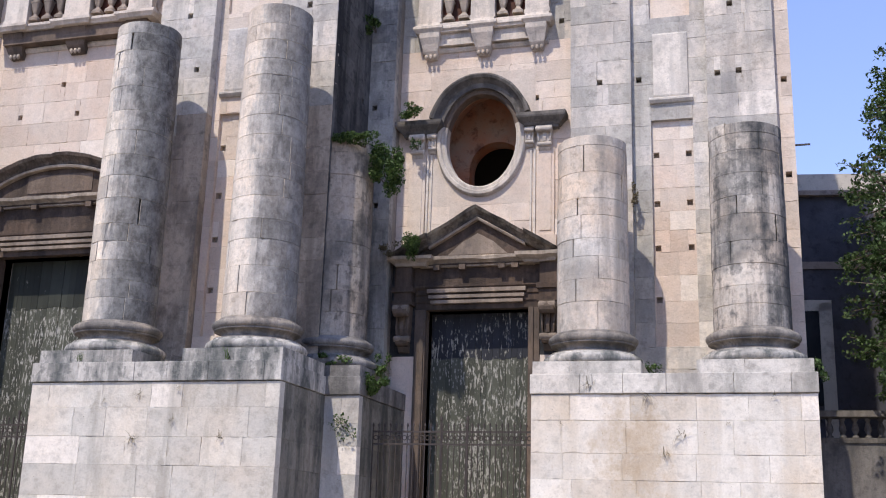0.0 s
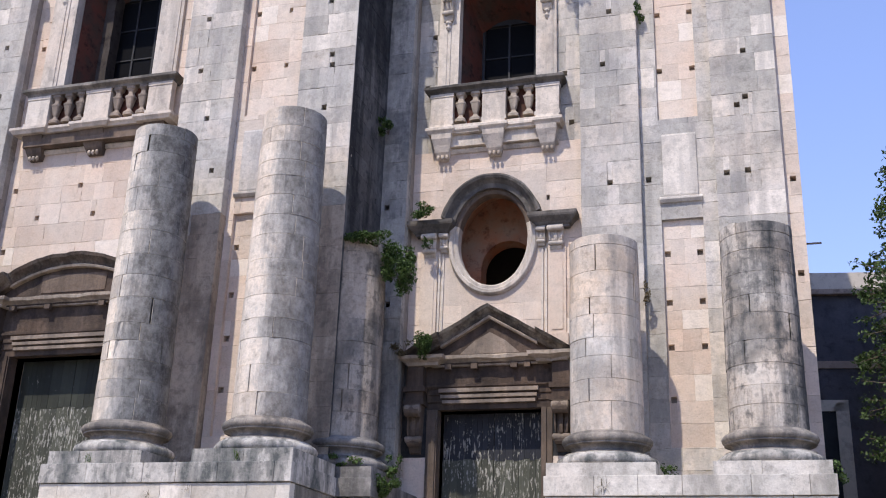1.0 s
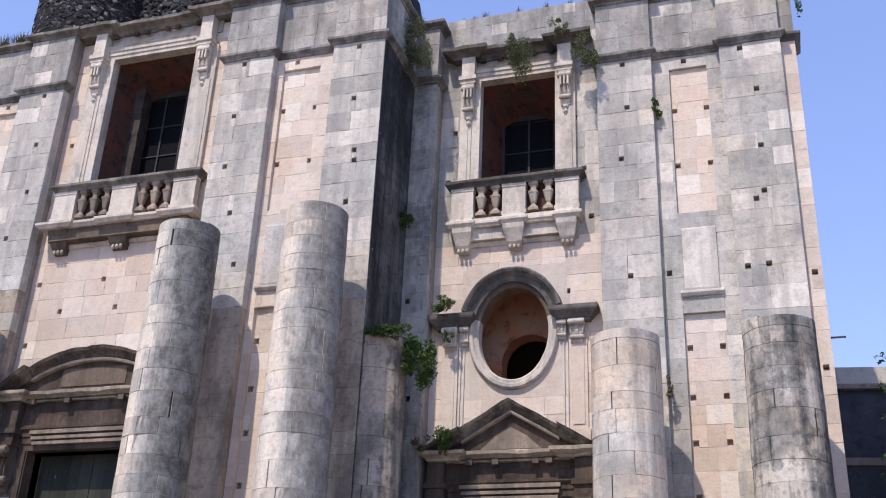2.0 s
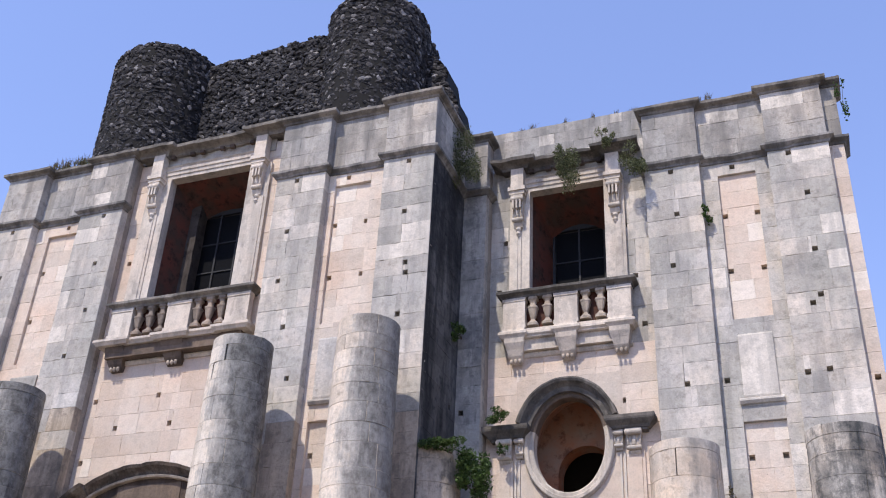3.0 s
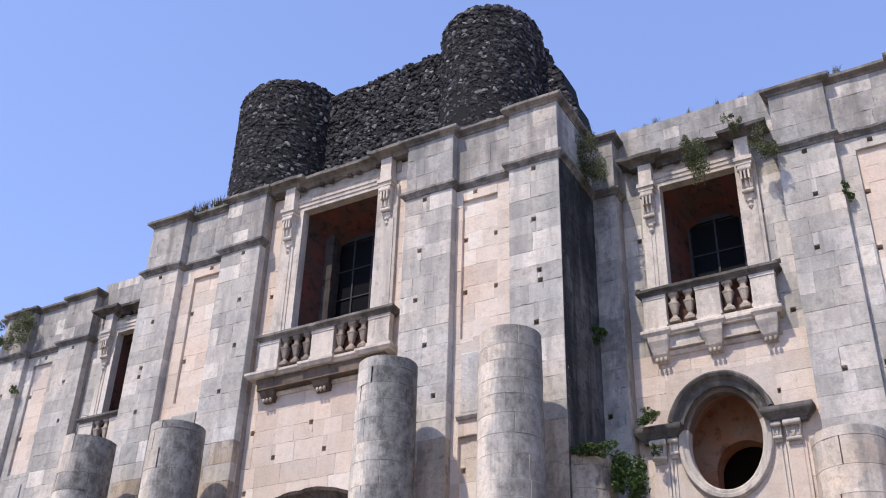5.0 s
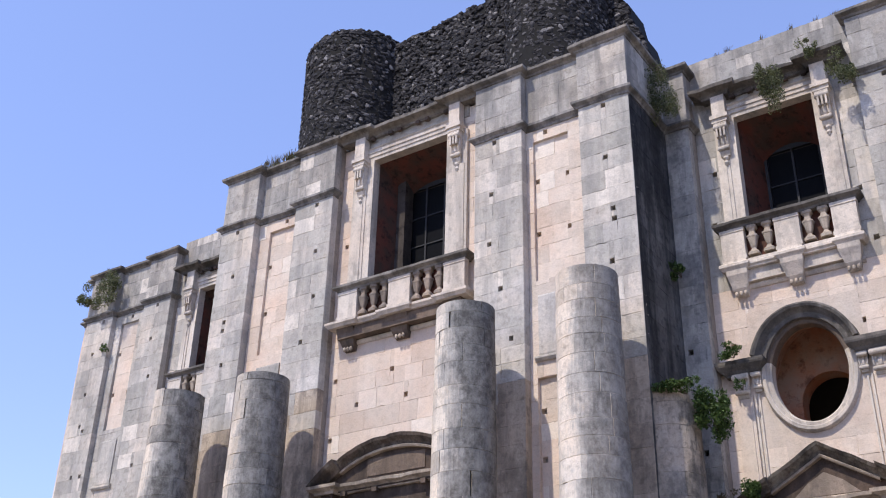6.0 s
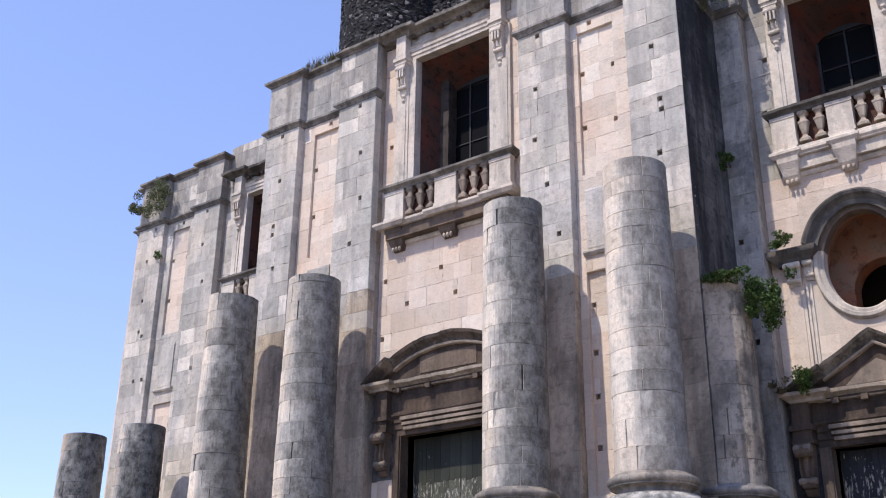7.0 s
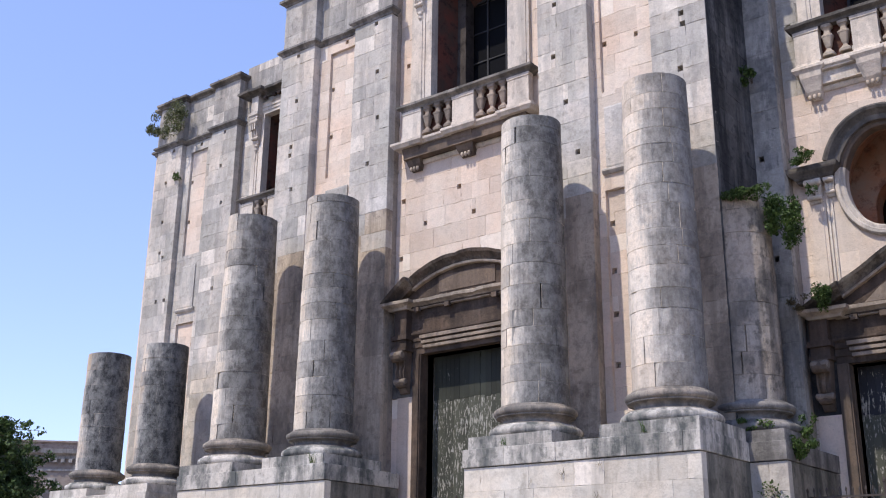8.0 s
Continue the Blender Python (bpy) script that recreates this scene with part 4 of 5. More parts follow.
    wide = 2 * (g - 0.1) / lights
    posts = [(-g + 0.1 + wide * k - 0.035, -g + 0.1 + wide * k + 0.035, d - 0.03, d + 0.09, 17.3, z_top - 0.4) for k in range(1, lights)]
    fr = part("window_frame", boxes((-g, -g + 0.1, d - 0.02, d + 0.1, 17.3, z_top - 0.4), (g - 0.1, g, d - 0.02, d + 0.1, 17.3, z_top - 0.4), (-g, g, d - 0.02, d + 0.1, z_top - 0.75, z_top - 0.4), *posts), FRAMEPAINT, t)
    step = (z_top - 0.8 - 17.5) / rows
    for i in range(1, rows):
        part("glazing_bar", boxes((-g + 0.1, g - 0.1, d - 0.015, d + 0.05, 17.5 + i * step - 0.025, 17.5 + i * step + 0.025)), FRAMEPAINT, fr)
    for k in range(lights):
        for i in range(rows):
            xa = -g + 0.1 + wide * k
            part("pane", boxes((xa + 0.03, xa + wide - 0.03, d + 0.03, d + 0.04, 17.5 + i * step + 0.03, 17.5 + (i + 1) * step - 0.03)), UNLITPANE, fr)
    if rows == 5:
        for sx in (-1, 1):
            part("plaster_band", erode(boxes((sx * (g - 0.3), sx * (g + 0.1), d - 0.55, d - 0.03, 17.3, z_top - 0.5)), 0.025, 0.4, sx), GREYPLASTER, t, "chipped grey plaster jamb")
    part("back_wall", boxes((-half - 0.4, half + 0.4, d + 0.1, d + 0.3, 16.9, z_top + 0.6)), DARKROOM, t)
    return t


tall_window(0, 0.0, 1.75, 24.65, 0.95, 26.02, 3.2, "window_middle", 5)
for s in (1, -1):
    tall_window(s * XD, WY, 1.36, 23.5, 0.72, 24.72, 2.35, "window_wing", 4)


def oval_window(x, y):
    """Oval opening in a moulded surround under an arched hood with two ears."""
    t = tagged(empty("oval_window", (x, y, 0)), "oval opening with moulded stone surround under an arched hood", "window", kind="structure")
    zc, a, b = 13.72, 1.15, 1.57
    n = 64

    def ring(sc, yy, bm, k=0.0):
        return [bm.verts.new(((a + k) * sc * math.cos(2 * math.pi * i / n), yy, zc + (b + k) * sc * math.sin(2 * math.pi * i / n))) for i in range(n)]

    def join(bm, rings, close=False):
        for r0, r1 in zip(rings, rings[1:]):
            for i in range(n):
                j = (i + 1) % n
                bm.faces.new((r0[i], r0[j], r1[j], r1[i]))
    # wall plate round the oval
    bm = bmesh.new()
    turns = sorted([2 * math.pi * i / n for i in range(n)] + [math.atan2(q * 2.33 if q > 0 else q * 2.17, p * 1.75) % (2 * math.pi) for p in (-1, 1) for q in (-1, 1)])
    inner, outer = [], []
    for th in turns:
        c, s = math.cos(th), math.sin(th)
        k = min(1.75 / max(abs(c), 1e-6), (2.33 if s > 0 else 2.17) / max(abs(s), 1e-6))
        outer.append(bm.verts.new((c * k, 0.0, zc + s * k)))
        e = 1 / math.hypot(c / (a + 0.16), s / (b + 0.16))
        inner.append(bm.verts.new((c * e, 0.0, zc + s * e)))
    back = [bm.verts.new((v.co.x, 0.35, v.co.z)) for v in outer]
    deep = [bm.verts.new((v.co.x, 0.35, v.co.z)) for v in inner]
    loops = [inner, outer, back, deep, inner]
    for r0, r1 in zip(loops, loops[1:]):
        for i in range(len(turns)):
            j = (i + 1) % len(turns)
            bm.faces.new((r0[i], r0[j], r1[j], r1[i]))
    part("wall_plate", bm, PINK, t)
    bm = bmesh.new()
    band = [(0.32, 0.0), (-0.06, 0.0), (-0.10, 0.05), (-0.10, 0.14), (-0.16, 0.18), (-0.16, 0.28), (-0.09, 0.33), (0.02, 0.34)]
    # Upper half gets darker stone: hood shadow painted in, along with soot.
    for i0, i1, stuff_mat, note in ((-35, 3, TRIM, "pale worn lower surround"), (3, 29, CARVED, "upper surround under the hood, soot and hood shadow in its colour")):
        bm = bmesh.new()
        rows = [[bm.verts.new(((a + k) * math.cos(2 * math.pi * i / n), yy, zc + (b + k) * math.sin(2 * math.pi * i / n))) for yy, k in band] for i in range(i0, i1 + 1)]
        for r0, r1 in zip(rows, rows[1:]):
            for j in range(len(band) - 1):
                bm.faces.new((r0[j], r0[j + 1], r1[j + 1], r1[j]))
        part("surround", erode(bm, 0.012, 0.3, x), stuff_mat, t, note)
    # reveal narrowing inwards, with an arch to the dark nave
    bm = bmesh.new()
    join(bm, [ring(1, 0.3, bm), ring(1.12, 0.7, bm), ring(1.35, 1.6, bm), ring(1.6, 2.6, bm)])
    part("reveal", bm, RUST, t, smooth=True)
    bm = bmesh.new()
    m = 20
    arch = [(0.95 * math.cos(math.pi * i / m), 13.45 + 0.95 * math.sin(math.pi * i / m)) for i in range(m + 1)]
    pts_in = [(0.95, 10.0)] + arch + [(-0.95, 10.0)]
    pts_out = [(2.4, 10.0)] + [(2.4 * math.cos(math.pi * i / m) * 1.0, 12.9 + 4.0 * math.sin(math.pi * i / m)) for i in range(m + 1)] + [(-2.4, 10.0)]
    vi = [bm.verts.new((px + 0.05, 2.0, pz)) for px, pz in pts_in]
    vo = [bm.verts.new((px, 2.0, pz)) for px, pz in pts_out]
    vb = [bm.verts.new((px + 0.05, 2.7, pz)) for px, pz in pts_in]
    for i in range(len(vi) - 1):
        bm.faces.new((vi[i], vi[i + 1], vo[i + 1], vo[i]))
        bm.faces.new((vi[i + 1], vi[i], vb[i], vb[i + 1]))
    part("inner_arch", bm, RUST, t)
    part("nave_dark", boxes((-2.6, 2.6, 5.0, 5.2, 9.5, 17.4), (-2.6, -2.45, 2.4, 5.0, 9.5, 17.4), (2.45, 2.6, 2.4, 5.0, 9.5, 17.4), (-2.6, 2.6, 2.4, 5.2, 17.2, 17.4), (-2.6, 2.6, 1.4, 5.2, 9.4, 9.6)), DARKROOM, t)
    # hood: arch over the oval, then level ears at both sides
    prof = [(-0.10, 0.02), (-0.10, -0.24), (0.05, -0.28), (0.12, -0.36), (0.20, -0.48), (0.28, -0.52), (0.34, -0.50), (0.36, 0.02)]
    bm = bmesh.new()
    m = 28
    rows = []
    for i in range(m + 1):
        th = math.radians(16 + (180 - 32) * i / m)
        rows.append([bm.verts.new(((1.36 + o) * math.cos(th), yy, zc + 0.18 + (1.62 + o * 0.95) * math.sin(th))) for o, yy in prof])
    for r0, r1 in zip(rows, rows[1:]):
        for j in range(len(prof)):
            k = (j + 1) % len(prof)
            bm.faces.new((r0[j], r0[k], r1[k], r1[j]))
    bm.faces.new(rows[0])
    bm.faces.new(list(reversed(rows[-1])))
    part("hood_arch", erode(bm, 0.02, 0.3, x), DARKCROWN, t)
    for s in (-1, 1):
        xs = sorted((s * 1.45, s * 2.58))
        run = [(xs[0], 0.05), (xs[0], -0.3), (xs[1], -0.3), (xs[1], 0.05)]
        part("hood_ear", sweep(bmesh.new(), run, [(-0.25, 13.98), (0.0, 13.98), (0.05, 14.06), (0.12, 14.12), (0.2, 14.2), (0.22, 14.26), (0.22, 14.36), (-0.25, 14.42)]), DARKCROWN, t)
        part("ear_bed", boxes((xs[0] + 0.05, xs[1] - 0.05, -0.26, 0.0, 13.9, 14.38)), DARKCROWN, t)
        put("ear_bracket", console_mesh(0.5, 13.2, 13.96, 0.3), TRIM, t, s * 2.08, -0.04)
        put("ear_bracket", console_mesh(0.3, 13.35, 13.96, 0.24), TRIM, t, s * 1.6, -0.04)
        part("strip_pilaster", boxes((s * 1.82, s * 2.38, -0.06, 0.02, 10.4, 13.3), (s * 1.92, s * 2.28, -0.085, -0.05, 10.6, 13.1), (s * 1.75, s * 2.45, -0.12, 0.02, 10.1, 10.45)), PINK, t)
        part("frame_fillet", boxes((s * 1.60, s * 1.66, -0.05, 0.01, 10.4, 13.3)), TRIM, t)
        part("frame_fillet", boxes((s * 1.72, s * 1.78, -0.05, 0.01, 10.4, 13.3)), TRIM, t)
    return t


for s in (1, -1):
    oval_window(s * (XD - 0.05), WY)

# ---- portals ----


def door_leaves(x, y, half, z0, z1, label, lift, upper):
    """Pair of boarded door leaves, with plain upper boards that carry the portal's shadow in their paint."""
    t = tagged(empty("door", (x, y, z0)), label, "door", kind="structure")
    rnd = random.Random(int(abs(x) * 10) + 2)
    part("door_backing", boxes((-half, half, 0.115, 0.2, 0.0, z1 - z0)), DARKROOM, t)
    for s in (-1, 1):
        leaf = part("door_leaf", boxes((s * 0.004, s * half, 0.05, 0.11, 0.0, z1 - z0)), DOORPAINT, t)
        u = 0.006
        while u < half - 0.03:
            w = min(rnd.uniform(0.16, 0.24), half - u)
            split = lift + rnd.uniform(-0.05, 0.05)
            part("plank", boxes((s * (u + 0.003), s * (u + w - 0.003), rnd.uniform(0.0, 0.014), 0.06, 0.0, split - z0)), DOORPAINT, leaf)
            # Boards above the shadow line use paint darkened with the portal's cast shadow.
            part("plank", boxes((s * (u + 0.003), s * (u + w - 0.003), 0.02 + rnd.uniform(0.0, 0.012), 0.06, split - z0 + 0.015, z1 - z0)), upper, leaf)
            u += w
    return t


def portal(x, y, half, z_lint, z_corn, reach, arch, name, apex):
    """Carved portal: architrave, consoles, frieze, cornice and a broken-forward pediment."""
    t = tagged(empty(name, (x, y, 0)), "sooty brown carved stone portal with a " + ("curved" if arch else "pointed") + " pediment on scroll consoles", "portal", kind="structure")
    fw = 0.34
    for s in (-1, 1):
        part("jamb", boxes((s * half, s * (half + fw), -0.12, 0.35, 1.45, z_lint), (s * (half + 0.04), s * (half + 0.16), -0.17, -0.11, 1.45, z_lint), (s * half, s * (half + 0.5), 0.3, 0.62, 1.45, z_lint + 0.1)), CARVED if not arch else BROWN, t)
        part("outer_jamb", boxes((s * (half + fw), s * (half + fw + 0.7), -0.07, 0.05, 1.45, z_lint - 1.45)), PINK, t)
        # Dark strip beside the console puts its shadow and soot into the colour.
        part("upper_jamb", boxes((s * (half + fw), s * (half + fw + 0.95), -0.07, 0.05, z_lint - 1.45, z_corn - 0.1)), SOOTSHADE, t, "black jamb stone, soot and shadow in its colour")
        cx = s * (half + fw + 0.32)
        put("console", console_mesh(0.46, z_lint - 1.35, z_lint + 0.1, 0.62), CARVED, t, cx, -0.06)
        for zz, rr, yy in ((z_lint - 0.06, 0.13, -0.55), (z_lint - 0.95, 0.10, -0.34)):
            roll = bmesh.new()
            rings = [[roll.verts.new((xx, yy + rr * q * math.cos(2 * math.pi * i / 14), zz + rr * q * math.sin(2 * math.pi * i / 14))) for i in range(14)] for xx, q in ((-0.26, 0.6), (-0.26, 0.8), (-0.23, 1.0), (-0.12, 1.0), (0.0, 0.85), (0.12, 1.0), (0.23, 1.0), (0.26, 0.8), (0.26, 0.6))]
            for r0, r1 in zip(rings, rings[1:]):
                for i in range(14):
                    roll.faces.new((r0[i], r0[(i + 1) % 14], r1[(i + 1) % 14], r1[i]))
            roll.faces.new(rings[0])
            roll.faces.new(list(reversed(rings[-1])))
            put("scroll", roll, TANSTONE, t, cx, -0.06, "pale worn scroll")
        put("console_cap", boxes((-0.33, 0.33, -0.5, 0.0, z_lint + 0.1, z_lint + 0.22), (-0.28, 0.28, -0.42, 0.0, z_lint + 0.22, z_lint + 0.5), (-0.35, 0.35, -0.5, 0.0, z_lint + 0.5, z_lint + 0.66), (-0.26, 0.26, -0.4, 0.0, z_lint + 0.66, z_corn - 0.3)), BROWN, t, cx, -0.05)
    a = half + fw
    part("lintel", sweep(bmesh.new(), [(-a, 0), (a, 0)], [(-0.5, z_lint), (0.10, z_lint), (0.10, z_lint + 0.2), (0.14, z_lint + 0.23), (0.14, z_lint + 0.42), (0.18, z_lint + 0.45), (0.18, z_lint + 0.60), (0.26, z_lint + 0.68), (0.26, z_lint + 0.74), (-0.5, z_lint + 0.74)]), BROWN, t)
    part("lintel_fascia", boxes((-a + 0.5, a - 0.5, -0.215, -0.1, z_lint + 0.17, z_lint + 0.27), (-a + 0.45, a - 0.45, -0.25, -0.13, z_lint + 0.33, z_lint + 0.43), (-a + 0.4, a - 0.4, -0.29, -0.17, z_lint + 0.5, z_lint + 0.62)), TANSTONE, t, "lighter worn fillets")
    part("frieze", boxes((-a - 0.7, a + 0.7, -0.16, 0.02, z_lint + 0.74, z_corn - 0.28)), BROWN, t)
    c = half + fw - (0.05 if arch else 0.42)
    run = [(-reach, 0.05), (-reach, -0.55), (-c, -0.55), (-c, -0.3), (c, -0.3), (c, -0.55), (reach, -0.55), (reach, 0.05)]
    part("portal_cornice", erode(sweep(bmesh.new(), run, [(-0.28, z_corn - 0.3), (0.0, z_corn - 0.3), (0.03, z_corn - 0.22), (0.1, z_corn - 0.17), (0.22, z_corn - 0.12), (0.24, z_corn - 0.02), (0.1, z_corn + 0.02), (-0.28, z_corn + 0.02)]), 0.022, 0.3, x), WORN, t, "worn lighter cornice")
    part("cornice_bed", boxes((-reach + 0.02, reach - 0.02, -0.34, 0.0, z_corn - 0.26, z_corn)), BROWN, t)
    for i in range(7):
        u = -c + 0.3 + (2 * c - 0.6) * i / 6
        if i in (0, 2, 5, 6):
            part("dentil", boxes((u - 0.1, u + 0.1, -0.42, -0.28, z_corn - 0.42, z_corn - 0.26)), CARVED, t)
    # raking or curved crown
    r = reach + 0.24
    if arch:
        rise = apex - z_corn
        rad = (r * r + rise * rise) / (2 * rise)
        th = math.asin(r / rad)
        line = [(rad * math.sin(th * (i / 18 * 2 - 1)), z_corn + rise - rad + rad * math.cos(th * (i / 18 * 2 - 1))) for i in range(19)]
    else:
        line = [(-r + r * i / 6, z_corn + (apex - z_corn) * i / 6) for i in range(7)] + [(r * i / 6, apex - (apex - z_corn) * i / 6) for i in range(1, 7)]
    cut = []
    for (xa, za), (xb, zb) in zip(line, line[1:]):
        cut.append((xa, za))
        for v in (-c, c):
            if xa < v < xb:
                zv = za + (zb - za) * (v - xa) / (xb - xa)
                cut += [(v - 0.002, zv), (v + 0.002, zv)]
    line = cut + [line[-1]]
    fil = bmesh.new()
    inner = [(px, pz) for px, pz in line if abs(px) < c]
    rows = [[fil.verts.new((px, yy, max(z_corn, pz + o))) for o, yy in ((-0.42, 0.0), (-0.42, -0.3), (-0.36, -0.33), (-0.33, -0.30), (-0.33, 0.0))] for px, pz in inner]
    for r0, r1 in zip(rows, rows[1:]):
        for j in range(5):
            fil.faces.new((r0[j], r0[(j + 1) % 5], r1[(j + 1) % 5], r1[j]))
    part("crown_fillet", fil, WORN, t, "pale worn fillet")
    prof = [(-0.34, 0.02), (-0.34, -0.26), (-0.24, -0.32), (-0.16, -0.42), (-0.1, -0.5), (0.0, -0.54), (0.03, 0.02)]
    bm = bmesh.new()
    rows = []
    for i, (px, pz) in enumerate(line):
        fwd = 1.42 if abs(px) > c else 1.0
        nx = px * (0.28 if arch else 0.0) / r
        rows.append([bm.verts.new((px + nx * o, yy * fwd if yy < 0 else yy, max(z_corn - 0.02, pz + o))) for o, yy in prof])
    for r0, r1 in zip(rows, rows[1:]):
        for j in range(len(prof)):
            k = (j + 1) % len(prof)
            bm.faces.new((r0[j], r0[k], r1[k], r1[j]))
    bm.faces.new(rows[0])
    bm.faces.new(list(reversed(rows[-1])))
    part("pediment_crown", erode(bm, 0.035, 0.22, x), CRUSTED, t)
    bm = bmesh.new()
    low = [(px, pz - 0.2) for px, pz in line if pz - 0.2 > z_corn]
    f = [bm.verts.new((px, -0.12, pz)) for px, pz in low] + [bm.verts.new((low[-1][0], -0.12, z_corn)), bm.verts.new((low[0][0], -0.12, z_corn))]
    k = [bm.verts.new((v.co.x, 0.05, v.co.z)) for v in f]
    bm.faces.new(f)
    bm.faces.new(list(reversed(k)))
    for i in range(len(f)):
        j = (i + 1) % len(f)
        bm.faces.new((f[i], k[i], k[j], f[j]))
    part("tympanum", bm, BROWN, t)
    if arch:
        part("tympanum_panel", boxes((-1.2, 1.2, -0.15, -0.11, z_corn + 0.2, z_corn + 0.8)), CARVED, t)
    else:
        bm = bmesh.new()
        f = [bm.verts.new(p) for p in ((-0.95, -0.17, z_corn + 0.1), (0.95, -0.17, z_corn + 0.1), (0.5, -0.17, z_corn + 0.5), (0, -0.17, z_corn + 0.78), (-0.5, -0.17, z_corn + 0.5))]
        k = [bm.verts.new((v.co.x, -0.1, v.co.z)) for v in f]
        bm.faces.new(f)
        bm.faces.new(k)
        for i in range(5):
            bm.faces.new((f[i], k[i], k[(i + 1) % 5], f[(i + 1) % 5]))
        part("tympanum_panel", bm, TANSTONE, t)
    part("soffit", boxes((-half - 0.1, half + 0.1, 0.2, 0.75, z_lint, z_lint + 0.3)), BROWN, t)
    return t


portal(0, 0.0, 2.0, 9.63, 11.5, 3.15, True, "portal_middle", 12.92)
door_leaves(0, 0.62, 2.05, 1.45, 9.7, "tall double wooden door with flaking dark green paint", 8.05, SOUNDSHADE)
for s in (1, -1):
    portal(s * (XD - 0.06), WY, 1.62, 8.19, 9.80, 2.52, False, "portal_wing", 11.42)
    door_leaves(s * (XD - 0.06), WY + 0.62, 1.68, 1.45, 8.24, "double wooden door with flaking grey green paint in a side portal", 6.75, NAVYSHADE)


# ---- iron fences ----


def fence(x0, x1, y, top, label):
    t = tagged(empty("iron_fence", (0, 0, 0)), label, "fence", "iron fences between the pedestals")
    part("rail", boxes((x0, x1, y - 0.02, y + 0.02, top - 0.28, top - 0.23)), IRON, t)
    part("rail", boxes((x0, x1, y - 0.02, y + 0.02, top - 0.62, top - 0.57)), IRON, t)
    part("rail", boxes((x0, x1, y - 0.02, y + 0.02, 1.75, 1.80)), IRON, t)
    n = round((x1 - x0) / 0.165)
    me = None
    for i in range(n + 1):
        if me is None:
            bm = lathe(bmesh.new(), [(0.016, 1.46), (0.016, top - 0.12), (0.03, top - 0.11), (0.027, top - 0.06), (0.002, top)], 7)
            ob = part("bar", bm, IRON, t)
            me = ob.data
        else:
            ob = new("bar", me)
            ob.parent = t
        ob.location = (x0 + (x1 - x0) * i / n, y, 0)
    ring_me = None
    for i in range(n):
        if ring_me is None:
            bm = bmesh.new()
            loops = [[bm.verts.new(((0.062 + r * math.cos(q)) * math.cos(a), r * math.sin(q), (0.062 + r * math.cos(q)) * math.sin(a))) for q in (0, 1.57, 3.14, 4.71) for r in (0.014,)] for a in [math.pi * k / 6 for k in range(12)]]
            for k in range(12):
                for q in range(4):
                    bm.faces.new((loops[k][q], loops[(k + 1) % 12][q], loops[(k + 1) % 12][(q + 1) % 4], loops[k][(q + 1) % 4]))
            ob = part("ring", bm, IRON, t)
            ring_me = ob.data
        else:
            ob = new("ring", ring_me)
            ob.parent = t
        ob.location = (x0 + (x1 - x0) * (i + 0.5) / n, y, top - 0.42)
    for f in (0.42, 0.58):
        ob = part("gate_post", lathe(bmesh.new(), [(0.03, 1.46), (0.03, top + 0.05), (0.05, top + 0.07), (0.045, top + 0.13), (0.004, top + 0.2)], 10), IRON, t)
        ob.location = (x0 + (x1 - x0) * f, y, 0)
    return t


for s in (1, -1):
    fence(min(s * 10.9, s * 15.58), max(s * 10.9, s * 15.58), 0.3, 4.45, "rusty iron fence with pointed bars before a side portal")
fence(-2.7, 2.7, -1.2, 4.45, "rusty iron fence with pointed bars before the main portal")


# ---- lava rubble core of the unfinished upper storey ----


def rubble(t, name, spots, size, seed):
    """Rough stones set into a core; spots are (place, outward)."""
    rnd = random.Random(seed)
    verts, faces = [], []
    for p, n in spots:
        u = n.cross(Vector((0.3, 0.2, 1))).normalized()
        v = n.cross(u)
        a = rnd.uniform(0, 6.28)
        w, h = size * rnd.uniform(0.45, 1.5), size * rnd.uniform(0.35, 0.95)
        d = size * rnd.uniform(0.06, 0.34)
        tilt = rnd.uniform(-0.7, 0.7)
        u2 = (u * math.cos(tilt) + v * math.sin(tilt)) * w
        v2 = (v * math.cos(tilt) - u * math.sin(tilt)) * h
        base = len(verts)
        k = rnd.choice((5, 6, 7))
        for lift, sc in ((-0.12, 1.05), (d * 0.6, 1.0), (d, 0.6)):
            for i in range(k):
                th = a + 2 * math.pi * i / k
                rr = sc * rnd.uniform(0.75, 1.15) * 0.5
                q = p + u2 * (math.cos(th) * rr) + v2 * (math.sin(th) * rr) + n * (lift + rnd.uniform(-0.02, 0.02))
                verts.append(q)
        for lvl in range(2):
            for i in range(k):
                j = (i + 1) % k
                b0 = base + lvl * k
                faces.append((b0 + i, b0 + j, b0 + k + j, b0 + k + i))
        faces.append(tuple(base + 2 * k + i for i in range(k)))
    me = bpy.data.meshes.new(name)
    me.from_pydata([tuple(v) for v in verts], [], faces)
    me.materials.append(LAVA)
    ob = new(name, me)
    ob.parent = t
    ob["kind"] = "stuff"
    return ob


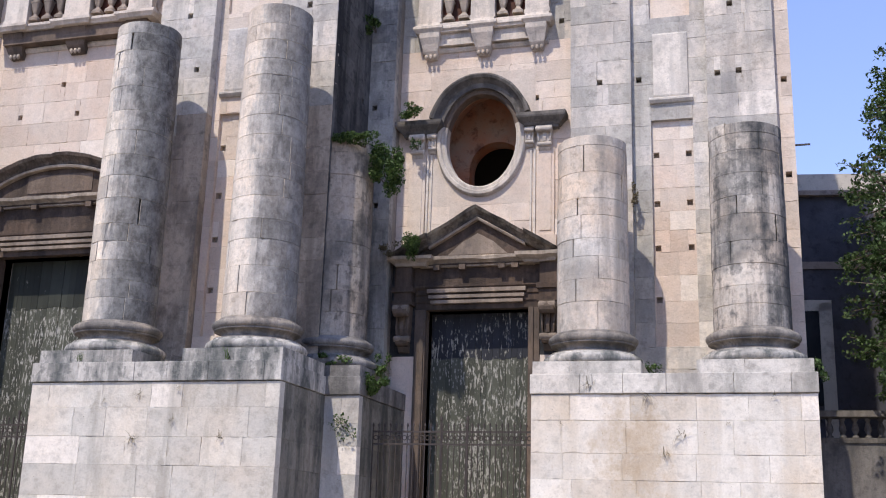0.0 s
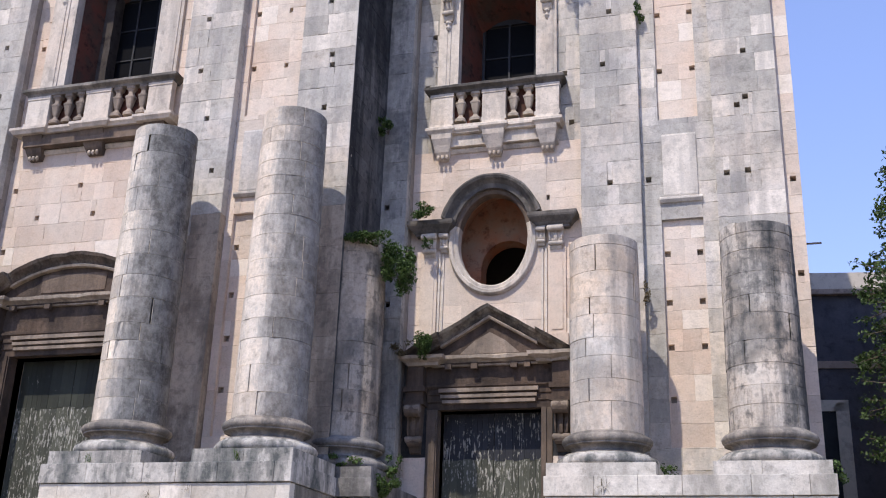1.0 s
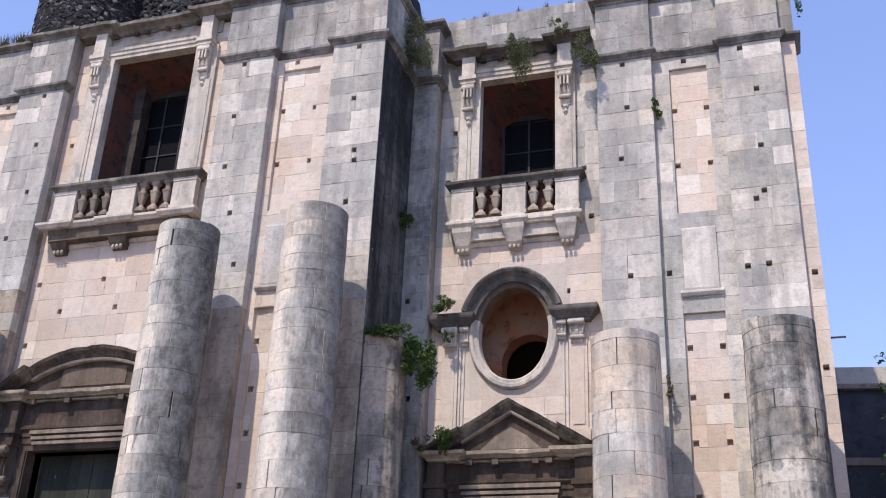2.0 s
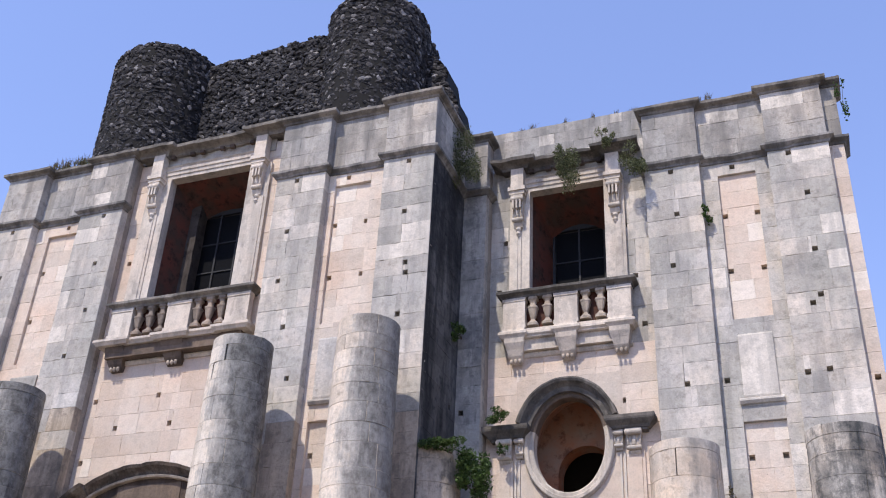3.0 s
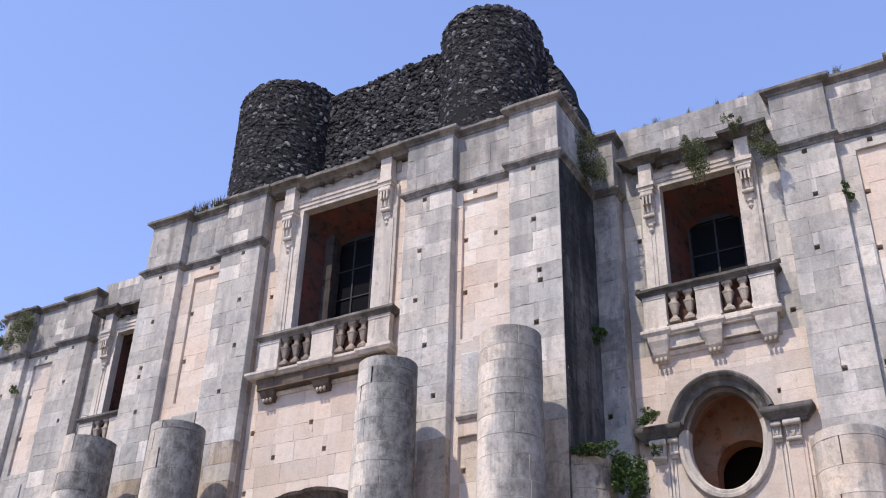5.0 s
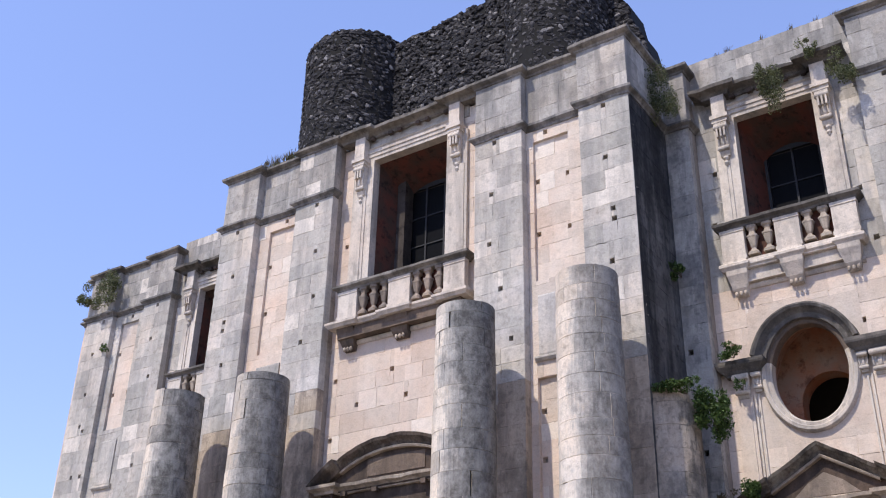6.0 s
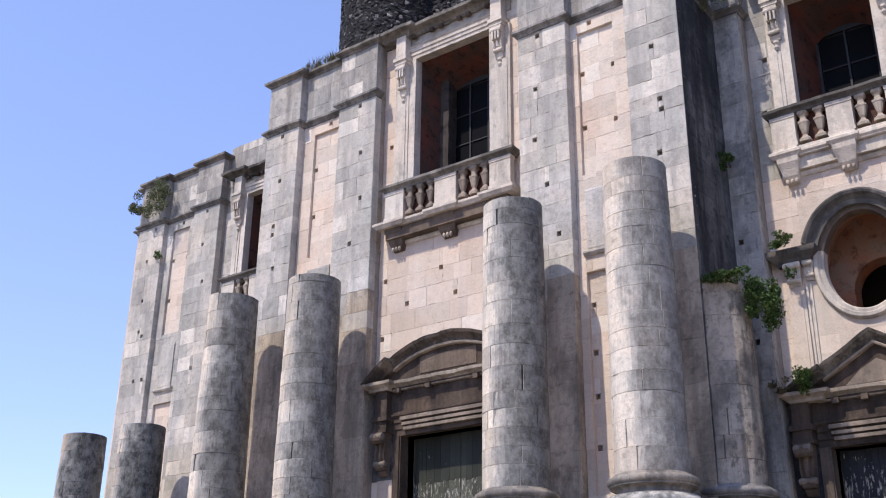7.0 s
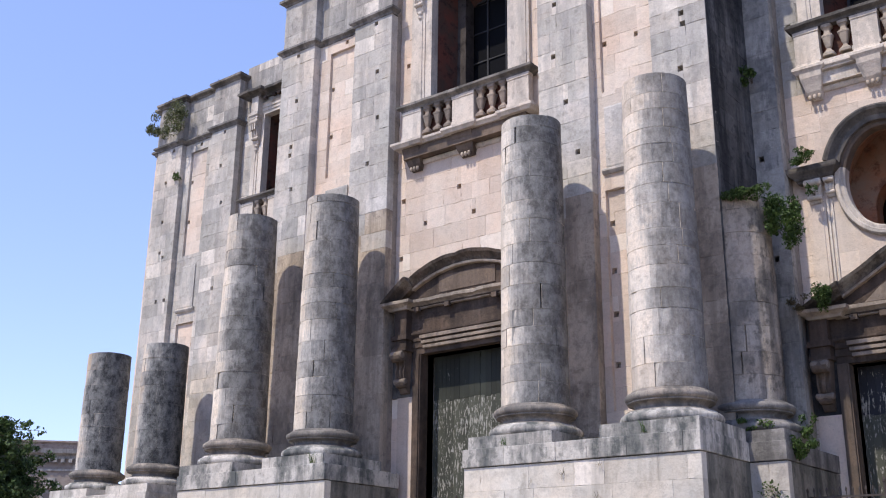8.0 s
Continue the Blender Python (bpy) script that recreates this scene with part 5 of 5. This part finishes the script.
def lava_pier(x, y, r, z0, z1, seed, label):
    rnd = random.Random(seed)
    t = tagged(empty("lava_pier", (0, 0, 0)), label, "masonry pier", "unfinished rubble masonry above the church front")
    part("core", lathe(bmesh.new(), [(r, z0), (r - 0.05, z1 - 0.5), (r - 0.25, z1 - 0.08), (r - 0.9, z1)], 40, at=(x, y), wobble=0.02, seed=seed), LAVACORE, t)
    spots = []
    for _ in range(6500):
        a, z = rnd.uniform(0, 6.2832), rnd.uniform(z0, z1 - 0.1)
        n = Vector((math.cos(a), math.sin(a), 0))
        rr = r - (0.05 if z < z1 - 0.5 else (z - z1 + 0.5) * 0.5)
        spots.append((Vector((x, y, z)) + n * (rr - 0.02), n))
    rubble(t, "rubble", spots, 0.27, seed)
    return t


def lava_wall(x0, x1, y0, y1, z0, tops, seed, label):
    """A rough wall with a stepped top: tops are (x, z)."""
    rnd = random.Random(seed)
    t = tagged(empty("lava_wall", (0, 0, 0)), label, "masonry wall", "unfinished rubble masonry above the church front")
    bm = bmesh.new()
    rows = []
    for x, z in tops:
        rows.append([bm.verts.new(p) for p in ((x, y0, z0), (x, y0, z - 0.15), (x, y0 + 0.2, z), (x, y1, z), (x, y1, z0))])
    for a, b in zip(rows, rows[1:]):
        for j in range(5):
            k = (j + 1) % 5
            bm.faces.new((a[j], b[j], b[k], a[k]))
    bm.faces.new(rows[0])
    bm.faces.new(list(reversed(rows[-1])))
    part("core", bm, LAVACORE, t)

    def top_at(x):
        for (xa, za), (xb, zb) in zip(tops, tops[1:]):
            if xa <= x <= xb:
                return za + (zb - za) * (x - xa) / max(1e-6, xb - xa)
        return tops[-1][1]
    spots = []
    area = (x1 - x0) * (max(z for _, z in tops) - z0)
    for _ in range(int(area * 60)):
        x = rnd.uniform(x0, x1)
        z = rnd.uniform(z0, top_at(x) - 0.12)
        spots.append((Vector((x, y0 - 0.02, z)), Vector((0, -1, 0))))
    side = tops[-1][1]
    for _ in range(int((y1 - y0) * max(0.0, side - z0) * 60)):
        spots.append((Vector((x1, rnd.uniform(y0, y1), rnd.uniform(z0, side))), Vector((1, 0, 0))))
    rubble(t, "rubble", spots, 0.27, seed)
    return t


lava_pier(5.13, 2.8, 2.17, Z_TOP, 33.35, 41, "round pier of dark lava rubble, never finished")
lava_pier(-5.35, 2.8, 2.48, Z_TOP, 33.15, 42, "round pier of dark lava rubble, never finished")
lava_wall(-7.0, 7.0, 2.4, 5.0, Z_TOP, [(-7.0, 32.5), (-3, 32.75), (-1, 32.9), (2.5, 33.15), (7.0, 33.0)], 43, "dark lava rubble wall between two round piers")
lava_wall(6.8, 9.0, 3.3, 5.0, Z_TOP, [(6.8, 31.9), (7.5, 31.4), (8.0, 30.8), (8.15, 29.8), (8.5, 29.1), (8.7, 28.0), (9.0, 27.0)], 44, "stepped dark lava rubble at the broken end of the wall")

# ---- plants ----


def leaves(bm, c, n, reach, size, rnd, droop=0.0, up=0.0):
    for _ in range(n):
        while True:
            d = Vector((rnd.uniform(-1, 1), rnd.uniform(-1, 1), rnd.uniform(-1, 1)))
            if 0.05 < d.length < 1:
                break
        p = Vector(c) + Vector((d.x * reach[0], d.y * reach[1], d.z * reach[2]))
        p.z += up * abs(d.x) - droop * (d.x * d.x + d.y * d.y) * reach[2]
        s = size * rnd.uniform(0.6, 1.4)
        q = Euler((rnd.uniform(-1.2, 1.2), rnd.uniform(-1.2, 1.2), rnd.uniform(0, 6.28))).to_matrix()
        pts = [Vector(v) * s for v in ((-0.5, 0, 0), (-0.1, -0.28, 0.06), (0.5, 0, -0.04), (-0.1, 0.28, 0.06))]
        v = [bm.verts.new(p + q @ w) for w in pts]
        bm.faces.new((v[0], v[1], v[2]))
        bm.faces.new((v[0], v[2], v[3]))


def stems(bm, c, tips, rnd, r=0.012):
    for tip in tips:
        a, b = Vector(c), Vector(tip)
        side = (b - a).cross(Vector((0.2, 0.9, 0.3))).normalized() * r
        oth = (b - a).cross(side).normalized() * r
        ring0 = [bm.verts.new(a + o) for o in (side, oth, -side, -oth)]
        ring1 = [bm.verts.new(b + o * 0.4) for o in (side, oth, -side, -oth)]
        for i in range(4):
            j = (i + 1) % 4
            bm.faces.new((ring0[i], ring0[j], ring1[j], ring1[i]))


def bush(x, y, z, rx, ry, rz, n, seed, label, size=0.11, droop=0.0, mat=None, clumps=7):
    rnd = random.Random(seed)
    t = tagged(empty("bush", (x, y, z)), label, "bush", "plants rooted in the masonry")
    st, lf = bmesh.new(), bmesh.new()
    tips = []
    for _ in range(clumps):
        c = Vector((rnd.uniform(-0.75, 0.75) * rx, rnd.uniform(-0.9, 0.1) * ry, rnd.uniform(-0.7, 0.8) * rz))
        tips.append(c)
        k = rnd.uniform(0.3, 0.55)
        leaves(lf, c, n // clumps, (rx * k, ry * k, rz * k), size, rnd, droop)
    stems(st, (0, 0.15, -rz * 0.5), tips, rnd)
    part("stem", st, BARK, t)
    part("foliage", lf, mat or LEAF, t)
    return t


def tuft(x, y, z, r, seed, mat=None, n=17):
    """A tuft of grass or dry stalks in a joint."""
    rnd = random.Random(seed)
    bm = bmesh.new()
    for _ in range(n):
        a = rnd.uniform(0, 6.28)
        lean = rnd.uniform(0.1, 0.8) * r
        h = r * rnd.uniform(0.6, 1.4)
        b = Vector((rnd.uniform(-1, 1) * r * 0.3, rnd.uniform(-0.2, 0.1) * r, 0))
        if z < 5.4:
            lean, h = lean * 1.3, h * rnd.uniform(-1.1, 0.8)
        tip = b + Vector((math.cos(a) * lean, -abs(math.sin(a)) * lean * 0.7, h))
        mid = (b + tip) / 2 + Vector((0, -0.04 * r, abs(h) * 0.2))
        w = Vector((math.sin(a), -math.cos(a), 0)) * r * 0.026
        v = [bm.verts.new(p) for p in (b - w, b + w, mid + w, mid - w, tip)]
        bm.faces.new((v[0], v[1], v[2], v[3]))
        bm.faces.new((v[3], v[2], v[4]))
    ob = part("grass_tuft", bm, mat or DRY)
    ob.location = (x, y, z)
    return tagged(ob, "small tuft of grass growing from a stone joint", "grass", "tufts in the joints")


bush(11.25, 2.35, 10.0, 0.4, 0.35, 0.45, 1500, 61, "green shrub rooted on the side portal's pediment", 0.075, clumps=10)
bush(10.45, 2.4, 9.95, 0.35, 0.3, 0.25, 160, 62, "dry brownish shrub on the side portal's cornice", mat=DRY)
bush(10.95, 0.45, 11.8, 0.5, 0.6, 0.8, 2800, 63, "thick green shrub hanging beside the engaged column", 0.105, clumps=14)
bush(10.35, -0.2, 12.65, 0.75, 0.4, 0.28, 1300, 64, "leafy creeper on the top of the engaged column", 0.085)
bush(10.97, 2.5, 14.6, 0.5, 0.35, 0.3, 900, 65, "small green shrub on the oval window's hood", 0.075)
bush(11.1, 2.6, 13.5, 0.2, 0.2, 0.22, 90, 66, "small green plant under the oval window's hood")
bush(9.66, 2.1, 17.6, 0.3, 0.35, 0.38, 420, 67, "small green plant rooted in the dark return wall")
bush(9.95, -0.6, 6.05, 0.5, 0.3, 0.2, 320, 68, "low green plants at the engaged column's base", 0.09)
bush(11.05, 0.5, 6.1, 0.25, 0.3, 0.4, 160, 69, "dark ivy beside the engaged column's base", 0.12)
bush(11.1, -0.3, 5.45, 0.45, 0.4, 0.3, 800, 70, "bright green shrub on the narrow pedestal", 0.09)
bush(10.55, -0.9, 4.2, 0.4, 0.25, 0.35, 170, 71, "grey green weeds in the narrow pedestal's joints", 0.08)
bush(9.85, 1.7, 24.3, 0.62, 0.7, 1.15, 4200, 72, "large hanging shrub on the attic beside the middle block", 0.07, 0.5, SAGE, 16)
bush(13.45, 2.3, 23.6, 0.5, 0.4, 0.95, 3000, 73, "hanging green shrub over the wing window", 0.07, 0.6, SAGE, 14)
bush(15.7, 2.3, 23.5, 0.55, 0.45, 0.6, 1900, 74, "green shrub at the corner of the wing window's cornice", 0.075, 0.5, SAGE, 10)
bush(14.85, 2.4, 24.75, 0.35, 0.3, 0.4, 800, 75, "low green shrub on the wing window's cornice", 0.07, 0.2, SAGE, 8)
bush(18.05, 2.75, 21.2, 0.14, 0.2, 0.35, 150, 76, "small green plant in the angle of a pilaster")
bush(-20.3, 2.4, 24.6, 0.95, 0.6, 1.1, 3200, 77, "green shrub rooted in the attic of the far wing", 0.085, 0.3, SAGE, 12)
bush(-22.2, 2.5, 24.7, 0.6, 0.5, 0.6, 1400, 78, "green shrub at the corner of the far wing", 0.085, 0.2, SAGE, 8)
bush(-20.3, 2.7, 21.6, 0.3, 0.25, 0.3, 130, 79, "small green plant in the far wing's wall")
bush(18.5, 1.6, 5.95, 0.45, 0.5, 0.3, 300, 80, "low green weeds on the pedestal between the columns", 0.09)
bush(18.05, 2.6, 11.4, 0.14, 0.2, 0.4, 120, 81, "dry plant in the angle of a pilaster", 0.09, mat=DRY)
bush(22.7, 0.4, 5.8, 0.25, 0.4, 0.3, 170, 82, "green weeds at the edge of the wing pedestal", 0.1)
bush(22.8, 2.8, 25.0, 0.2, 0.3, 0.8, 160, 83, "thin shrub at the outer corner of the wing", 0.1)
bush(-6.3, -0.15, 26.12, 1.1, 0.3, 0.28, 900, 84, "low grey green weeds along the attic coping", 0.07, 0.0, SAGE, 12)
bush(-1.4, 0.1, 26.15, 0.9, 0.25, 0.18, 260, 85, "dry stalks along the window cornice", 0.08, 0.0, DRY, 9)
bush(1.7, 0.1, 26.15, 0.8, 0.25, 0.16, 220, 86, "dry stalks along the window cornice", 0.08, 0.0, DRY, 9)
for i, (x, y, z, r) in enumerate([(4.13, -3.86, 5.6, 0.22), (8.4, -3.86, 5.6, 0.26), (17.11, -0.95, 5.3, 0.3), (5.89, -3.86, 3.6, 0.3), (8.38, -3.86, 3.62, 0.22), (6.0, -3.86, 4.75, 0.18), (7.1, -3.86, 4.9, 0.16), (19.4, -0.93, 4.05, 0.3), (18.98, -0.93, 3.6, 0.22), (18.6, -0.95, 5.0, 0.3), (21.6, -0.95, 5.0, 0.16), (7.0, -3.86, 4.1, 0.18), (-3.24, -3.86, 5.6, 0.3), (5.0, -3.86, 4.6, 0.12), (16.4, -0.93, 4.3, 0.12), (20.5, -0.93, 4.35, 0.12)]):
    tuft(x, y, z, r, 200 + i, LEAF if i in (0, 1, 12) else DRY)
rnd = random.Random(5)
for i in range(40):
    x = rnd.choice((rnd.uniform(-7.6, -5.2), rnd.uniform(-7.6, -5.2), rnd.uniform(-2.6, 2.6), rnd.uniform(10.6, 15.8), rnd.uniform(-22, -17), rnd.uniform(17, 21)))
    y, z = (-0.2, 26.0) if abs(x) < 3 else (YS - 0.05, Z_TOP + 0.28) if abs(x) < 10 else (WY + 0.2, 26.42) if abs(x) < 16 else (WS - 0.1, Z_TOP + 0.28)
    tuft(x, y, z, rnd.uniform(0.25, 0.45) if -8 < x < -5 else rnd.uniform(0.15, 0.3), 300 + i, None, 22)


def tree(x, y, trunk, spread, height, base, n, seed, label, leaf=0.2):
    """Tapered trunk, forking limbs and a ragged crown of many leaf clumps."""
    rnd = random.Random(seed)
    t = tagged(empty("tree", (x, y, 0)), label, "tree")
    part("trunk", lathe(bmesh.new(), [(trunk * 1.35, 0), (trunk, 0.6), (trunk * 0.8, base * 0.6), (trunk * 0.6, base), (trunk * 0.25, base + height * 0.55)], 14, wobble=0.12, seed=seed), BARK, t, smooth=True)
    limbs, lf = bmesh.new(), bmesh.new()
    for i in range(n):
        a = rnd.uniform(0, 6.28)
        f = rnd.uniform(0, 1)
        out = spread * (0.35 + 0.65 * rnd.random()) * math.sin(math.pi * (0.18 + 0.74 * f)) ** 0.6
        c = Vector((math.cos(a) * out, math.sin(a) * out, base + height * f + rnd.uniform(-0.4, 0.4)))
        root = Vector((0, 0, base * 0.85 + height * 0.45 * f))
        stems(limbs, root, [c], rnd, trunk * 0.16)
        k = rnd.uniform(0.5, 1.0) * spread * 0.2
        leaves(lf, c, rnd.randrange(90, 170), (k * 1.25, k * 1.25, k * 0.75), leaf, rnd, 0.3)
        for _ in range(2):
            tip = c + Vector((math.cos(a + rnd.uniform(-1, 1)), math.sin(a + rnd.uniform(-1, 1)), rnd.uniform(-0.4, 0.3))) * k * 1.5
            stems(limbs, c, [tip], rnd, 0.02)
            leaves(lf, tip, 30, (k * 0.4, k * 0.4, k * 0.3), leaf, rnd)
    part("branch_work", limbs, BARK, t)
    part("crown", lf, TREELEAF, t)
    return t


tree(27.9, 4.0, 0.32, 3.75, 11.0, 5.3, 560, 91, "leafy dark green tree beside the church", 0.13)
tree(-46.1, 7.0, 0.4, 5.2, 7.7, 4.6, 330, 92, "dense dark green tree on the far side of the square", 0.26)

# ---- neighbours ----


def window_part(parent, x, y, z0, z1, half, arch, frame_mat):
    w = part("window", boxes((x - half - 0.28, x - half, y - 0.08, y + 0.1, z0, z1), (x + half, x + half + 0.28, y - 0.08, y + 0.1, z0, z1), (x - half - 0.28, x + half + 0.28, y - 0.08, y + 0.1, z1, z1 + 0.35), (x - half - 0.34, x + half + 0.34, y - 0.14, y + 0.1, z0 - 0.2, z0)), frame_mat, parent)
    part("pane", boxes((x - half, x + half, y + 0.12, y + 0.16, z0, z1)), GLASS, w)
    part("glazing_bar", boxes((x - 0.03, x + 0.03, y + 0.08, y + 0.13, z0, z1), (x - half, x + half, y + 0.08, y + 0.13, (z0 + z1) / 2 - 0.03, (z0 + z1) / 2 + 0.03)), FRAMEPAINT, w)
    return w


def dark_house():
    t = tagged(empty("monastery_building", (22.6, 11.6, 0)), "dark plastered building with a pale string course behind the church", "building")
    t.rotation_euler = (0, 0, radians(8))
    part("wall", boxes((0.0, 3.1, 0.0, 7.0, 0.0, 13.9)), DARKWALL, t)
    part("string_course", boxes((-0.02, 3.12, -0.07, 0.0, 11.15, 11.42)), ROOFTILE, t)
    part("roof", boxes((-0.2, 3.3, -0.25, 7.0, 13.9, 14.08)), ROOFTILE, t)
    part("parapet", boxes((-0.2, 6.0, 2.4, 2.9, 13.8, 15.6)), OCHRE, t)
    w = part("window", boxes((0.95, 1.4, -0.06, 0.3, 2.0, 9.9), (0.1, 1.4, -0.06, 0.3, 9.6, 10.0)), OCHRE, t)
    part("pane", boxes((0.4, 0.95, -0.02, 0.05, 6.2, 9.6)), GLASS, w)
    return t


dark_house()


def pale_house():
    t = tagged(empty("side_house", (25.75, 10.6, 0)), "pale weathered house wall behind the tree", "building")
    part("wall", boxes((0, 9.0, 0, 6.0, 0, 12.6)), OCHRE, t)
    part("quoin", boxes((-0.04, 0.5, -0.05, 0.0, 0, 12.6)), TRIM, t)
    part("roof", boxes((-0.2, 9.2, -0.3, 6.2, 12.6, 12.9)), ROOFTILE, t)
    window_part(t, 2.4, 0.0, 6.2, 8.6, 0.55, False, TRIM)
    return t


pale_house()


def terrace():
    t = tagged(empty("terrace_balustrade", (0, 0, 0)), "grey stone terrace wall with a balustrade beside the church", "balustrade")
    part("wall", boxes((22.75, 32, 6.0, 6.6, 0, 4.45)), SOOTYTERRACE, t)
    part("rail", boxes((22.75, 32, 5.9, 6.7, 5.22, 5.4), (22.75, 32, 5.95, 6.65, 4.45, 4.6)), DARKCROWN, t)
    me = None
    for i in range(24):
        if me is None:
            ob = part("baluster", lathe(bmesh.new(), [(0.10, 4.6), (0.10, 4.66), (0.05, 4.72), (0.11, 4.86), (0.10, 4.94), (0.05, 5.1), (0.09, 5.16), (0.09, 5.22)], 12), SOOTYTERRACE, t, smooth=True)
            me = ob.data
        else:
            ob = new("baluster", me)
            ob.parent = t
        ob.location = (22.95 + i * 0.36, 6.3, 0)
    return t


terrace()


def palazzo():
    t = tagged(empty("palazzo", (-72.0, 30.6, 0)), "distant stone palace with a dentilled cornice and framed windows", "building")
    t.rotation_euler = (0, 0, radians(45))
    part("wall", boxes((-14, 2.6, 0, 14, 0, 14.1)), PALACE, t)
    part("cornice", sweep(bmesh.new(), [(-14, 0), (2.6, 0), (2.6, 14)], [(-0.3, 13.9), (0.1, 13.9), (0.2, 14.2), (0.6, 14.4), (0.7, 14.8), (-0.3, 14.9)]), ATTIC, t)
    part("attic", boxes((-14, 2.5, 0.25, 14, 14.9, 15.55), (-14, 2.7, 0.05, 14.2, 15.5, 15.66)), ROOFTILE, t)
    for i in range(24):
        part("dentil", boxes((-13.9 + i * 0.7, -13.55 + i * 0.7, -0.45, 0.0, 13.55, 13.9)), ATTIC, t)
    part("string_course", boxes((-14, 2.6, -0.12, 0.0, 12.75, 12.95)), ATTIC, t)
    for x in (-12.9, -8.8, -4.7, -0.6):
        w = window_part(t, x, 0.0, 7.6, 10.6, 0.6, False, ATTIC)
        part("window_pediment", boxes((x - 1.1, x + 1.1, -0.4, 0.0, 11.1, 11.35), (x - 0.75, x + 0.75, -0.35, 0.0, 11.35, 11.7), (x - 0.35, x + 0.35, -0.3, 0.0, 11.7, 12.1)), ATTIC, w)
    for k in range(16):
        part("quoin", boxes((1.2 if k % 2 else 1.5, 2.68, -0.1, 0.4, k * 0.84, k * 0.84 + 0.74)), ATTIC, t)
    return t


palazzo()

# iron rod on the outer corner
tagged(part("iron_rod", boxes((22.5, 23.05, 3.15, 3.19, 12.85, 12.9)), IRON), "short iron rod set in the church's corner", "rod")

# ---- dressed stones of walls and pedestals ----
for job in LAID:
    lay(*job)
